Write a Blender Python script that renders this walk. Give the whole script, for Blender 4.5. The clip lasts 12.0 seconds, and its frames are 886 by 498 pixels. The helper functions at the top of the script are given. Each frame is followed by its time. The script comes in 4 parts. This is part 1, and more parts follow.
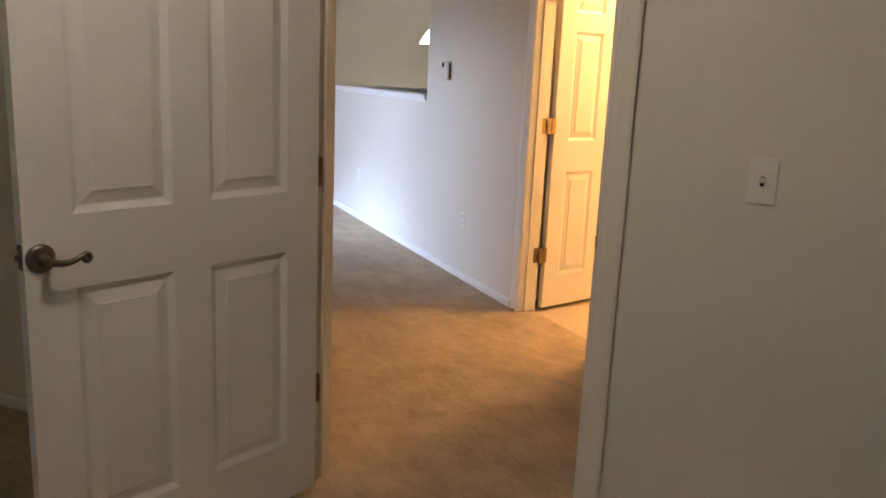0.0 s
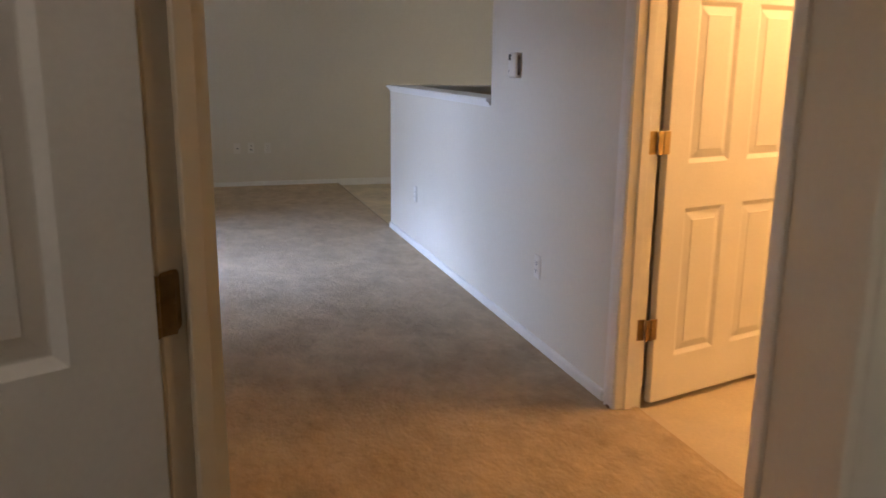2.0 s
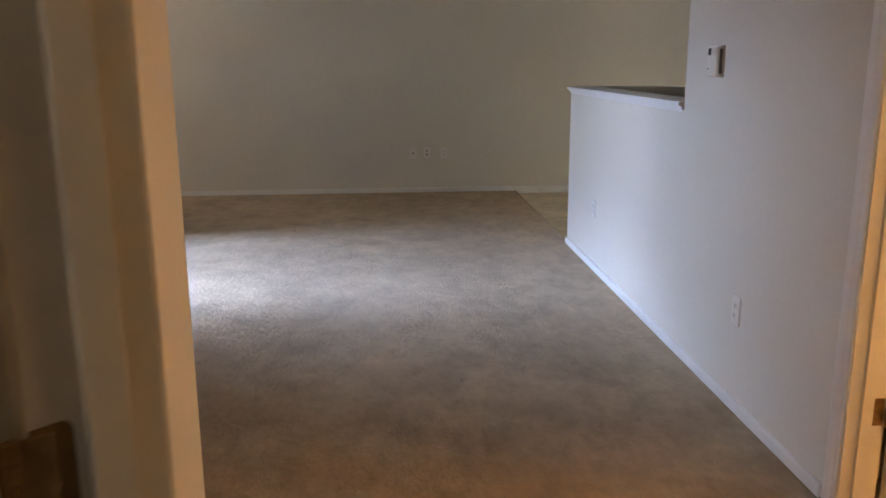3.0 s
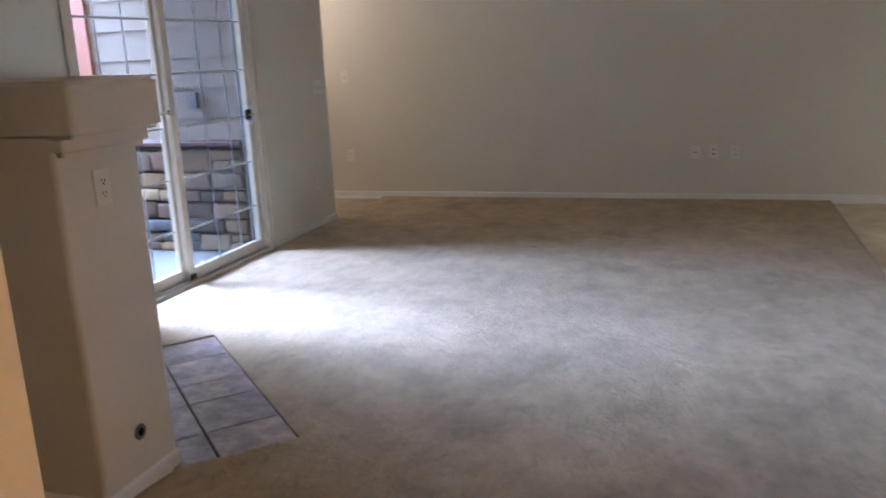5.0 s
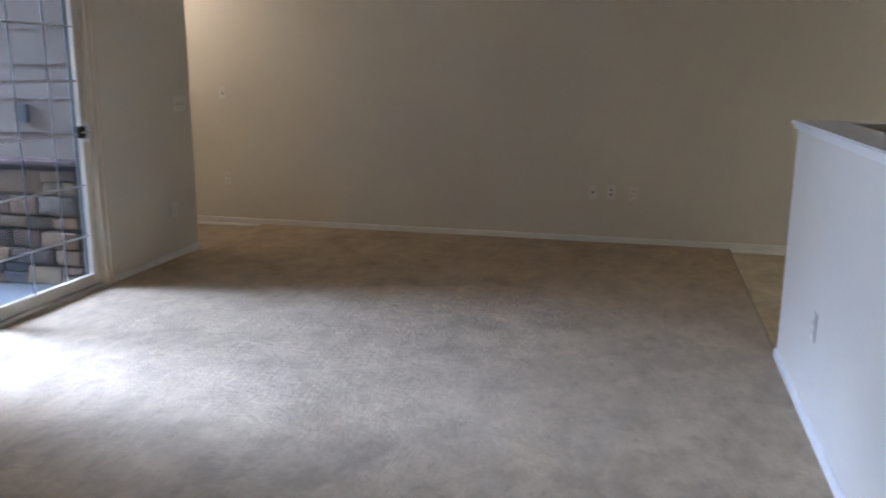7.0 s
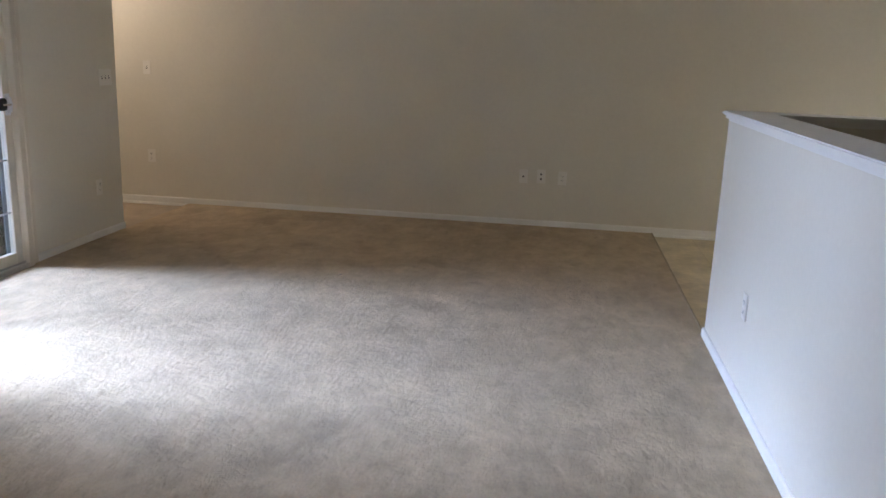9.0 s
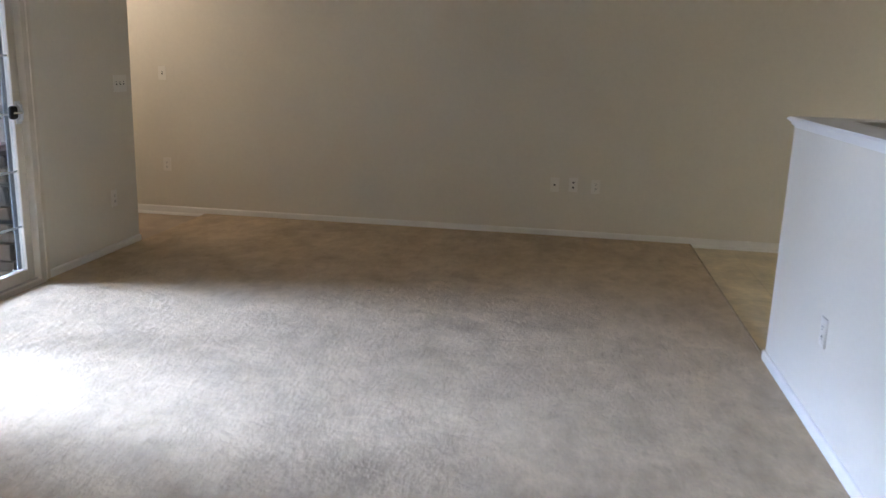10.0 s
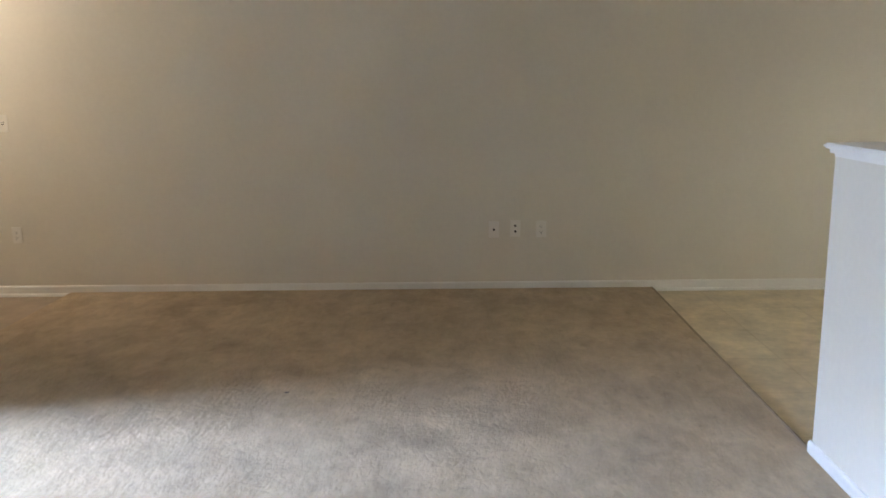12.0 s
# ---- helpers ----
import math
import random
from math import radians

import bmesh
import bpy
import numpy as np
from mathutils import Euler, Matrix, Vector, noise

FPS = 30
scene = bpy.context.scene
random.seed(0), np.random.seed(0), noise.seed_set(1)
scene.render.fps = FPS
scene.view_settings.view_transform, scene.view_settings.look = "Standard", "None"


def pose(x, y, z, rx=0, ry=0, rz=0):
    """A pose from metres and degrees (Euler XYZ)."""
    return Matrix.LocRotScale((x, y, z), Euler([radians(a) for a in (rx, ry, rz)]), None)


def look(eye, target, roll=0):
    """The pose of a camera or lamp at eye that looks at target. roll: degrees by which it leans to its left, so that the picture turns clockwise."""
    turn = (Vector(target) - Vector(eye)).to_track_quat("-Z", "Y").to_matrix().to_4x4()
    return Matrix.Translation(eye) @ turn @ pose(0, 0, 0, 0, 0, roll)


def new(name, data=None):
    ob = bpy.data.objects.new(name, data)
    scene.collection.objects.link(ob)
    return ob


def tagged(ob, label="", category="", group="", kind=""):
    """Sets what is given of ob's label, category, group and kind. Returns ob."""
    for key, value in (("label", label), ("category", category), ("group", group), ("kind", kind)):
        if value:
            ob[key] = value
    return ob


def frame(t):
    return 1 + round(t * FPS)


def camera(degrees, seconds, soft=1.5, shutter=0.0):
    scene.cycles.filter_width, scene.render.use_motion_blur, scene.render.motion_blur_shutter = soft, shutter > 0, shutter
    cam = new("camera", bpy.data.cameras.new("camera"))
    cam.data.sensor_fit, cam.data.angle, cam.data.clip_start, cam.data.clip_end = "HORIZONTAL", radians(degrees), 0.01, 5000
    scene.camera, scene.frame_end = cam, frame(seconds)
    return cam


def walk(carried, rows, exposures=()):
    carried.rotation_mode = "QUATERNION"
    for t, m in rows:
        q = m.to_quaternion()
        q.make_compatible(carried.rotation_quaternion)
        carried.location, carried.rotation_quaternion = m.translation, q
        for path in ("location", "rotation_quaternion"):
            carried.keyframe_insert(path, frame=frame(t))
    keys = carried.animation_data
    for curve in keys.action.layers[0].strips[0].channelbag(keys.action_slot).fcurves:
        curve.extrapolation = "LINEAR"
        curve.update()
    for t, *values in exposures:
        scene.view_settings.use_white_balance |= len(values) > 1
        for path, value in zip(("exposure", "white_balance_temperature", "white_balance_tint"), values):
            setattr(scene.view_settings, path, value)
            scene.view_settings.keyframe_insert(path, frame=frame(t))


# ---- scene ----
cam = camera(57.2, 12.0, shutter=0.4)
PATH = [
    (0, (-2.279, -7.808, 1.354), (-1.479, -6.026, 0.925), 2.6),
    (0.5, (-2.127, -7.563, 1.346), (-1.39, -5.765, 0.872), 1.7),
    (1, (-1.958, -7.248, 1.376), (-1.245, -5.44, 0.903), 0.8),
    (1.5, (-1.743, -6.909, 1.38), (-1.072, -5.079, 0.932), 1.3),
    (2, (-1.582, -6.545, 1.369), (-1.001, -4.685, 0.918), 0.6),
    (2.5, (-1.451, -6.247, 1.372), (-1.119, -4.328, 0.919), -1.2),
    (2.7, (-1.412, -6.15, 1.357), (-1.213, -4.21, 0.912), -0.7),
    (4.3, (-1.068, -5.225, 1.368), (-1.052, -3.288, 0.868), 0.2),
    (4.5, (-1.032, -5.122, 1.377), (-1.159, -3.192, 0.869), -1.0),
    (4.7, (-0.993, -5.055, 1.368), (-1.343, -3.152, 0.864), -2.4),
    (4.9, (-0.99, -4.923, 1.359), (-1.544, -3.062, 0.881), -2.5),
    (5, (-0.989, -4.863, 1.362), (-1.602, -3.017, 0.894), -2.7),
    (5.2, (-0.974, -4.754, 1.357), (-1.715, -2.952, 0.907), -3.1),
    (5.5, (-0.885, -4.659, 1.367), (-1.853, -2.964, 0.931), -2.0),
    (5.8, (-0.774, -4.522, 1.355), (-1.795, -2.859, 0.915), 0.5),
    (6, (-0.739, -4.434, 1.363), (-1.685, -2.731, 0.91), 0.9),
    (6.2, (-0.75, -4.331, 1.329), (-1.595, -2.575, 0.88), 0.1),
    (6.5, (-0.733, -4.255, 1.392), (-1.433, -2.437, 0.94), 0.1),
    (7, (-0.699, -4.136, 1.397), (-1.165, -2.24, 0.965), 0.3),
    (7.5, (-0.662, -4.222, 1.4), (-0.981, -2.306, 0.921), 1.6),
    (9.5, (-0.928, -4.192, 1.392), (-1.183, -2.264, 0.927), 2.2),
    (10, (-1.033, -3.936, 1.385), (-1.311, -2.009, 0.925), 1.9),
    (10.5, (-1.177, -3.659, 1.4), (-1.394, -1.718, 0.971), -0.2),
    (11, (-1.186, -3.4, 1.402), (-1.353, -1.447, 1.005), 0.7),
    (11.5, (-1.191, -3.146, 1.395), (-1.331, -1.188, 1.011), 1.6),
    (12, (-1.338, -2.904, 1.389), (-1.374, -0.943, 0.995), -0.8),
]
walk(cam, [(t, look(eye, target, roll)) for t, eye, target, roll in PATH],
     [(0, 3.42, 6500, 18), (0.5, 3.1, 6500, 18), (1.5, 2.75, 6500, 19), (2.7, 2.75, 6500, 19), (4.4, 3.05, 6000, 19), (5.2, 2.88, 6000, 19), (5.6, 2.83, 6050, 19),
      (5.85, 3.2, 6150, 19), (6.1, 3.15, 6150, 19), (6.5, 2.65, 6150, 18), (7.0, 2.6, 6250, 17), (7.5, 2.65, 6400, 16), (9.5, 2.95, 6450, 16), (10.1, 2.9, 6450, 15), (11, 3.15, 6500, 13), (12, 3.32, 6500, 13)])

# ---- world, sun, lamps ----
world = bpy.data.worlds.new("sky_world")
scene.world = world
world.use_nodes = True
wn = world.node_tree
sky = wn.nodes.new("ShaderNodeTexSky")
sky.sky_type = 'NISHITA'
sky.sun_disc = False
sky.sun_elevation = radians(48)
sky.sun_rotation = radians(60)
wn.links.new(sky.outputs[0], wn.nodes["Background"].inputs[0])
wn.nodes["Background"].inputs[1].default_value = 0.05


def lamp(name, kind, place, power, colour, size=0.1, target=None):
    data = bpy.data.lights.new(name, kind)
    data.energy, data.color = power, colour
    if kind == 'SUN':
        data.angle = radians(0.5)
    elif kind == 'AREA':
        data.size = size
    else:
        data.shadow_soft_size = size
    ob = new(name, data)
    ob.matrix_world = look(place, target) if target else Matrix.Translation(place)
    return ob


az = radians(60)
lamp("sun", 'SUN', (20 * math.sin(az), 20 * math.cos(az), 22), 3.0, (1.0, 0.95, 0.87), target=(0, 0, 0))
lamp("bath_lamp", 'POINT', (1.10, -4.10, 2.28), 10.2, (1.0, 0.55, 0.20), 0.3)
lamp("entry_lamp", 'POINT', (-5.0, 1.95, 2.3), 2.3, (1.0, 0.86, 0.74), 0.2)
# unseen fill added near the bedroom door to brighten its leaf and wall
lamp("bedroom_lamp", 'POINT', (-2.2, -6.6, 2.40), 1.5, (1.0, 0.88, 0.74), 0.08)
lamp("pendant_lamp", 'POINT', (1.57, 1.2, 1.73), 0.45, (0.97, 1.0, 0.86), 0.05)
# the sky's light: low over the patio's open side, and higher up beyond it
for name, place, power, w, h, wide, aim, colour in (
        ("open_sky", (-7.4, 0.0, 2.5), 70, 1.9, 1.0, 130, (-1.8, -0.35, 0.4), (0.52, 0.675, 1.0)),
        ("high_sky", (-10.0, 0.05, 4.35), 74, 3.4, 2.0, 38, (-1.5, -0.5, 0.1), (0.455, 0.63, 1.0))):
    day = lamp(name, 'AREA', place, power, colour, 1.0, target=aim)
    day.data.shape, day.data.size, day.data.size_y, day.data.spread = 'RECTANGLE', w, h, radians(wide)

# ---- materials ----


def material(name, colour, rough=0.6, metal=0.0, vary=0.06, scale=3.0, grain=0.0, grain_scale=200.0,
             bump=0.0, bump_scale=120.0, random_tint=0.0, spec=0.5):
    """A plain surface: base colour with slow stains, fine grain and fine relief."""
    m = bpy.data.materials.new(name)
    m.use_nodes = True
    nt = m.node_tree
    n, l = nt.nodes, nt.links
    b = n["Principled BSDF"]
    b.inputs["Roughness"].default_value = rough
    b.inputs["Metallic"].default_value = metal
    b.inputs["Specular IOR Level"].default_value = spec
    co = n.new("ShaderNodeTexCoord")
    big = n.new("ShaderNodeTexNoise")
    big.inputs["Scale"].default_value = scale
    big.inputs["Detail"].default_value = 5
    l.new(co.outputs["Object"], big.inputs["Vector"])
    fine = n.new("ShaderNodeTexNoise")
    fine.inputs["Scale"].default_value = grain_scale
    fine.inputs["Detail"].default_value = 3
    l.new(co.outputs["Object"], fine.inputs["Vector"])
    r1 = n.new("ShaderNodeMapRange")
    r1.inputs["From Min"].default_value, r1.inputs["From Max"].default_value = 0.3, 0.7
    r1.inputs["To Min"].default_value, r1.inputs["To Max"].default_value = 1 - vary, 1 + vary
    l.new(big.outputs["Fac"], r1.inputs["Value"])
    r2 = n.new("ShaderNodeMapRange")
    r2.inputs["From Min"].default_value, r2.inputs["From Max"].default_value = 0.3, 0.7
    r2.inputs["To Min"].default_value, r2.inputs["To Max"].default_value = 1 - grain, 1 + grain
    l.new(fine.outputs["Fac"], r2.inputs["Value"])
    mul = n.new("ShaderNodeMath")
    mul.operation = 'MULTIPLY'
    l.new(r1.outputs[0], mul.inputs[0])
    l.new(r2.outputs[0], mul.inputs[1])
    last = mul.outputs[0]
    if random_tint:
        oi = n.new("ShaderNodeObjectInfo")
        r3 = n.new("ShaderNodeMapRange")
        r3.inputs["To Min"].default_value, r3.inputs["To Max"].default_value = 1 - random_tint, 1 + random_tint
        l.new(oi.outputs["Random"], r3.inputs["Value"])
        m2 = n.new("ShaderNodeMath")
        m2.operation = 'MULTIPLY'
        l.new(last, m2.inputs[0])
        l.new(r3.outputs[0], m2.inputs[1])
        last = m2.outputs[0]
    sc = n.new("ShaderNodeVectorMath")
    sc.operation = 'SCALE'
    sc.inputs[0].default_value = colour
    l.new(last, sc.inputs["Scale"])
    l.new(sc.outputs[0], b.inputs["Base Color"])
    if bump:
        tex = n.new("ShaderNodeTexNoise")
        tex.inputs["Scale"].default_value = bump_scale
        tex.inputs["Detail"].default_value = 3
        l.new(co.outputs["Object"], tex.inputs["Vector"])
        bp = n.new("ShaderNodeBump")
        bp.inputs["Strength"].default_value = bump
        bp.inputs["Distance"].default_value = 0.004
        l.new(tex.outputs["Fac"], bp.inputs["Height"])
        l.new(bp.outputs[0], b.inputs["Normal"])
    return m


def carpet_material():
    """Cut-pile carpet: tufts, pile brushed in different directions, worn and soiled patches."""
    m = bpy.data.materials.new("carpet_pile")
    m.use_nodes = True
    nt = m.node_tree
    n, l = nt.nodes, nt.links
    b = n["Principled BSDF"]
    b.inputs["Roughness"].default_value = 0.95
    b.inputs["Specular IOR Level"].default_value = 0.1
    b.inputs["Sheen Weight"].default_value = 0.12
    b.inputs["Sheen Roughness"].default_value = 0.5
    co = n.new("ShaderNodeTexCoord")

    def tex(scale, detail, stretch=None, rough=0.55, distort=0.0):
        t = n.new("ShaderNodeTexNoise")
        t.inputs["Scale"].default_value = scale
        t.inputs["Detail"].default_value = detail
        t.inputs["Roughness"].default_value = rough
        t.inputs["Distortion"].default_value = distort
        if stretch:
            mp = n.new("ShaderNodeMapping")
            mp.inputs["Scale"].default_value = stretch
            mp.inputs["Rotation"].default_value = (0, 0, radians(10))
            l.new(co.outputs["Object"], mp.inputs["Vector"])
            l.new(mp.outputs[0], t.inputs["Vector"])
        else:
            l.new(co.outputs["Object"], t.inputs["Vector"])
        return t.outputs["Fac"]

    def ramp(value, a, c, lo, hi):
        r = n.new("ShaderNodeMapRange")
        r.inputs["From Min"].default_value, r.inputs["From Max"].default_value = a, c
        r.inputs["To Min"].default_value, r.inputs["To Max"].default_value = lo, hi
        l.new(value, r.inputs["Value"])
        return r.outputs[0]

    def times(p, q):
        k = n.new("ShaderNodeMath")
        k.operation = 'MULTIPLY'
        l.new(p, k.inputs[0])
        l.new(q, k.inputs[1])
        return k.outputs[0]

    v = times(ramp(tex(0.7, 2), 0.35, 0.65, 0.94, 1.05), ramp(tex(2.4, 4, None, 0.55), 0.35, 0.65, 0.885, 1.08))
    v = times(v, ramp(tex(1.5, 4, None, 0.6, 0.6), 0.55, 0.67, 1.0, 0.84))
    v = times(v, ramp(tex(8, 5, (1, 0.6, 1), 0.6, 0.4), 0.36, 0.64, 0.875, 1.07))
    v = times(v, ramp(tex(26, 3, (1, 0.45, 1), 0.55), 0.35, 0.65, 0.945, 1.04))
    v = times(v, ramp(tex(85, 3, (1, 0.5, 1), 0.6), 0.35, 0.65, 0.955, 1.035))
    v = times(v, ramp(tex(260, 2), 0.3, 0.7, 0.93, 1.05))
    v = times(v, ramp(tex(6.5, 4, None, 0.6), 0.63, 0.70, 1.0, 0.90))
    v = times(v, ramp(tex(19, 4, (1, 0.5, 1), 0.6), 0.60, 0.65, 1.0, 0.88))
    sc = n.new("ShaderNodeVectorMath")
    sc.operation = 'SCALE'
    sc.inputs[0].default_value = CARPET
    l.new(v, sc.inputs["Scale"])
    l.new(sc.outputs[0], b.inputs["Base Color"])
    h1 = ramp(tex(230, 3), 0.3, 0.7, 0, 0.6)
    h2 = ramp(tex(45, 4, (1, 0.6, 1), 0.6), 0.38, 0.62, 0, 1.0)
    ad = n.new("ShaderNodeMath")
    ad.operation = 'ADD'
    l.new(h1, ad.inputs[0])
    l.new(h2, ad.inputs[1])
    h3 = ramp(tex(12, 4, None, 0.55, 0.5), 0.35, 0.65, 0, 1.6)
    ad2 = n.new("ShaderNodeMath")
    ad2.operation = 'ADD'
    l.new(ad.outputs[0], ad2.inputs[0])
    l.new(h3, ad2.inputs[1])
    bp = n.new("ShaderNodeBump")
    bp.inputs["Strength"].default_value = 0.45
    bp.inputs["Distance"].default_value = 0.006
    l.new(ad2.outputs[0], bp.inputs["Height"])
    l.new(bp.outputs[0], b.inputs["Normal"])
    return m


def vinyl_material(name, colour, size, turn=0.0, shift=(0, 0)):
    """Sheet vinyl embossed with a stone-tile pattern."""
    m = material(name, colour, rough=0.45, vary=0.2, scale=4, grain=0.10, grain_scale=22, bump=0.08, bump_scale=40)
    n, l = m.node_tree.nodes, m.node_tree.links
    b = n["Principled BSDF"]
    co = n["Texture Coordinate"]
    mp = n.new("ShaderNodeMapping")
    mp.inputs["Rotation"].default_value = (0, 0, turn)
    mp.inputs["Location"].default_value = (*shift, 0)
    l.new(co.outputs["Object"], mp.inputs["Vector"])
    br = n.new("ShaderNodeTexBrick")
    br.offset = 0.0
    br.inputs["Scale"].default_value = 1
    br.inputs["Brick Width"].default_value = size
    br.inputs["Row Height"].default_value = size
    br.inputs["Mortar Size"].default_value = 0.006
    br.inputs["Mortar Smooth"].default_value = 0.6
    br.inputs["Color1"].default_value = (1, 1, 1, 1)
    br.inputs["Color2"].default_value = (0.93, 0.92, 0.9, 1)
    br.inputs["Mortar"].default_value = (0.86, 0.83, 0.79, 1)
    l.new(mp.outputs[0], br.inputs["Vector"])
    mix = n.new("ShaderNodeMix")
    mix.data_type, mix.blend_type = 'RGBA', 'MULTIPLY'
    mix.inputs[0].default_value = 1
    old = b.inputs["Base Color"].links[0].from_socket
    l.new(old, mix.inputs[6])
    l.new(br.outputs["Color"], mix.inputs[7])
    l.new(mix.outputs[2], b.inputs["Base Color"])
    return m


def glass_material():
    m = bpy.data.materials.new("clear_glass")
    m.use_nodes = True
    n, l = m.node_tree.nodes, m.node_tree.links
    n.remove(n["Principled BSDF"])
    tr = n.new("ShaderNodeBsdfTransparent")
    tr.inputs[0].default_value = (0.93, 0.96, 0.96, 1)
    gl = n.new("ShaderNodeBsdfGlossy")
    gl.inputs["Roughness"].default_value = 0.02
    lw = n.new("ShaderNodeLayerWeight")
    lw.inputs[0].default_value = 0.5
    pw = n.new("ShaderNodeMath")
    pw.operation = 'POWER'
    pw.inputs[1].default_value = 4.0
    l.new(lw.outputs["Facing"], pw.inputs[0])
    fr = n.new("ShaderNodeMapRange")
    fr.inputs["To Min"].default_value, fr.inputs["To Max"].default_value = 0.025, 0.5
    l.new(pw.outputs[0], fr.inputs["Value"])
    mx = n.new("ShaderNodeMixShader")
    l.new(fr.outputs[0], mx.inputs[0])
    l.new(tr.outputs[0], mx.inputs[1])
    l.new(gl.outputs[0], mx.inputs[2])
    l.new(mx.outputs[0], n["Material Output"].inputs[0])
    return m


def screen_material():
    """Woven insect screen: mostly holes, dark thread."""
    m = bpy.data.materials.new("insect_screen")
    m.use_nodes = True
    n, l = m.node_tree.nodes, m.node_tree.links
    b = n["Principled BSDF"]
    b.inputs["Base Color"].default_value = (0.08, 0.085, 0.09, 1)
    b.inputs["Roughness"].default_value = 0.7
    b.inputs["Alpha"].default_value = 0.29
    return m


def glow(name, colour, strength):
    m = bpy.data.materials.new(name)
    m.use_nodes = True
    b = m.node_tree.nodes["Principled BSDF"]
    b.inputs["Base Color"].default_value = (*colour, 1)
    b.inputs["Emission Color"].default_value = (*colour, 1)
    b.inputs["Emission Strength"].default_value = strength
    return m


CARPET = (0.515, 0.395, 0.252)
WALL = material("wall_paint", (0.77, 0.73, 0.625), 0.75, vary=0.025, scale=1.3, grain=0.015, grain_scale=40, bump=0.10, bump_scale=110, spec=0.3)
CEIL = material("ceiling_paint", (0.86, 0.845, 0.81), 0.9, vary=0.02, bump=0.3, bump_scale=70, spec=0.2)
TRIM = material("trim_paint", (0.86, 0.845, 0.79), 0.4, vary=0.03, scale=6, grain=0.02, grain_scale=60, bump=0.03, bump_scale=30)
DOOR = material("door_paint", (0.80, 0.78, 0.735), 0.42, vary=0.03, scale=4, grain=0.02, grain_scale=90, bump=0.05, bump_scale=60)
VINYL_FRAME = material("white_vinyl", (0.74, 0.675, 0.56), 0.35, vary=0.03, scale=8)
CARPET_MAT = carpet_material()
KITCHEN_VINYL = vinyl_material("kitchen_vinyl", (0.62, 0.52, 0.345), 0.485, shift=(0.148, 0.29))
BATH_VINYL = material("bath_vinyl", (0.55, 0.46, 0.33), 0.4, vary=0.07, scale=6, grain=0.05, grain_scale=70, bump=0.06, bump_scale=50)
ENTRY_VINYL = material("entry_vinyl", (0.42, 0.33, 0.23), 0.6, vary=0.12, scale=5, grain=0.06, grain_scale=60, bump=0.1, bump_scale=60)
BRASS = material("brass", (0.55, 0.40, 0.18), 0.38, 1.0, vary=0.12, scale=40)
OLD_BRASS = material("dull_brass", (0.24, 0.15, 0.055), 0.5, 0.4, vary=0.2, scale=40)
PEWTER = material("aged_pewter", (0.17, 0.145, 0.12), 0.33, 0.9, vary=0.2, scale=60)
CHROME = material("chrome", (0.7, 0.7, 0.7), 0.2, 1.0, vary=0.05)
BLACK = material("black_metal", (0.015, 0.015, 0.016), 0.7, 0.0, vary=0.2)
DARK = material("dark_slot", (0.012, 0.011, 0.010), 0.9, spec=0.05)
PLATE = material("ivory_plastic", (0.84, 0.81, 0.73), 0.35, vary=0.02)
PLATE_WHITE = material("white_plastic", (0.82, 0.84, 0.86), 0.35, vary=0.02)
VENT = material("brown_vent", (0.13, 0.10, 0.075), 0.6)
DISPLAY = material("dark_display", (0.03, 0.035, 0.03), 0.15)
TILE = material("hearth_slate", (0.47, 0.385, 0.36), 0.24, spec=0.6, vary=0.28, scale=9, grain=0.14, grain_scale=30, bump=0.18, bump_scale=22, random_tint=0.10)
GROUT = material("grout", (0.05, 0.038, 0.034), 0.9, vary=0.1, scale=30)
CONCRETE = material("concrete", (0.155, 0.162, 0.165), 0.85, vary=0.08, scale=2, grain=0.06, grain_scale=90, bump=0.25, bump_scale=50)
SIDING = material("siding_paint", (0.23, 0.175, 0.13), 0.6, vary=0.04, scale=3, grain=0.03, grain_scale=80, bump=0.1, bump_scale=60, random_tint=0.03)
STONES = [material("stone_" + k, c, 0.85, vary=0.38, scale=13, grain=0.22, grain_scale=48, bump=0.9, bump_scale=28, random_tint=0.25)
          for k, c in (("tan", (0.25, 0.155, 0.085)), ("grey", (0.14, 0.105, 0.075)), ("buff", (0.32, 0.225, 0.135)), ("slate", (0.10, 0.105, 0.115)), ("brown", (0.12, 0.07, 0.045)))]
MORTAR = material("mortar", (0.035, 0.03, 0.027), 0.95, vary=0.15, scale=30)
REDWOOD = material("red_stain", (0.31, 0.10, 0.052), 0.6, vary=0.10, scale=5, grain=0.08, grain_scale=60, bump=0.1, bump_scale=50)
DARKWOOD = material("dark_red_stain", (0.085, 0.028, 0.022), 0.55, vary=0.15, scale=6, grain=0.1, grain_scale=60, bump=0.15, bump_scale=60)
GROUND = material("dry_ground", (0.33, 0.30, 0.25), 0.95, vary=0.15, scale=0.6, grain=0.1, grain_scale=20)
GLASS = glass_material()
# darker tan: the shadow line at the carpet's edge, put into the colour
EDGE = material("edge_shade", (0.33, 0.26, 0.17), 0.7, vary=0.2, scale=12)
SCREEN = screen_material()
BARS_THIN = material("muntin_strip", (0.36, 0.37, 0.39), 0.5, vary=0.03)
BARS = material("grille_bar", (0.55, 0.55, 0.54), 0.45, vary=0.03)
SCREEN_FRAME = material("grey_aluminium", (0.30, 0.32, 0.35), 0.45, 0.6, vary=0.05)
SHADE = glow("opal_glass", (0.9, 0.88, 0.82), 1.1)

# ---- mesh helpers ----


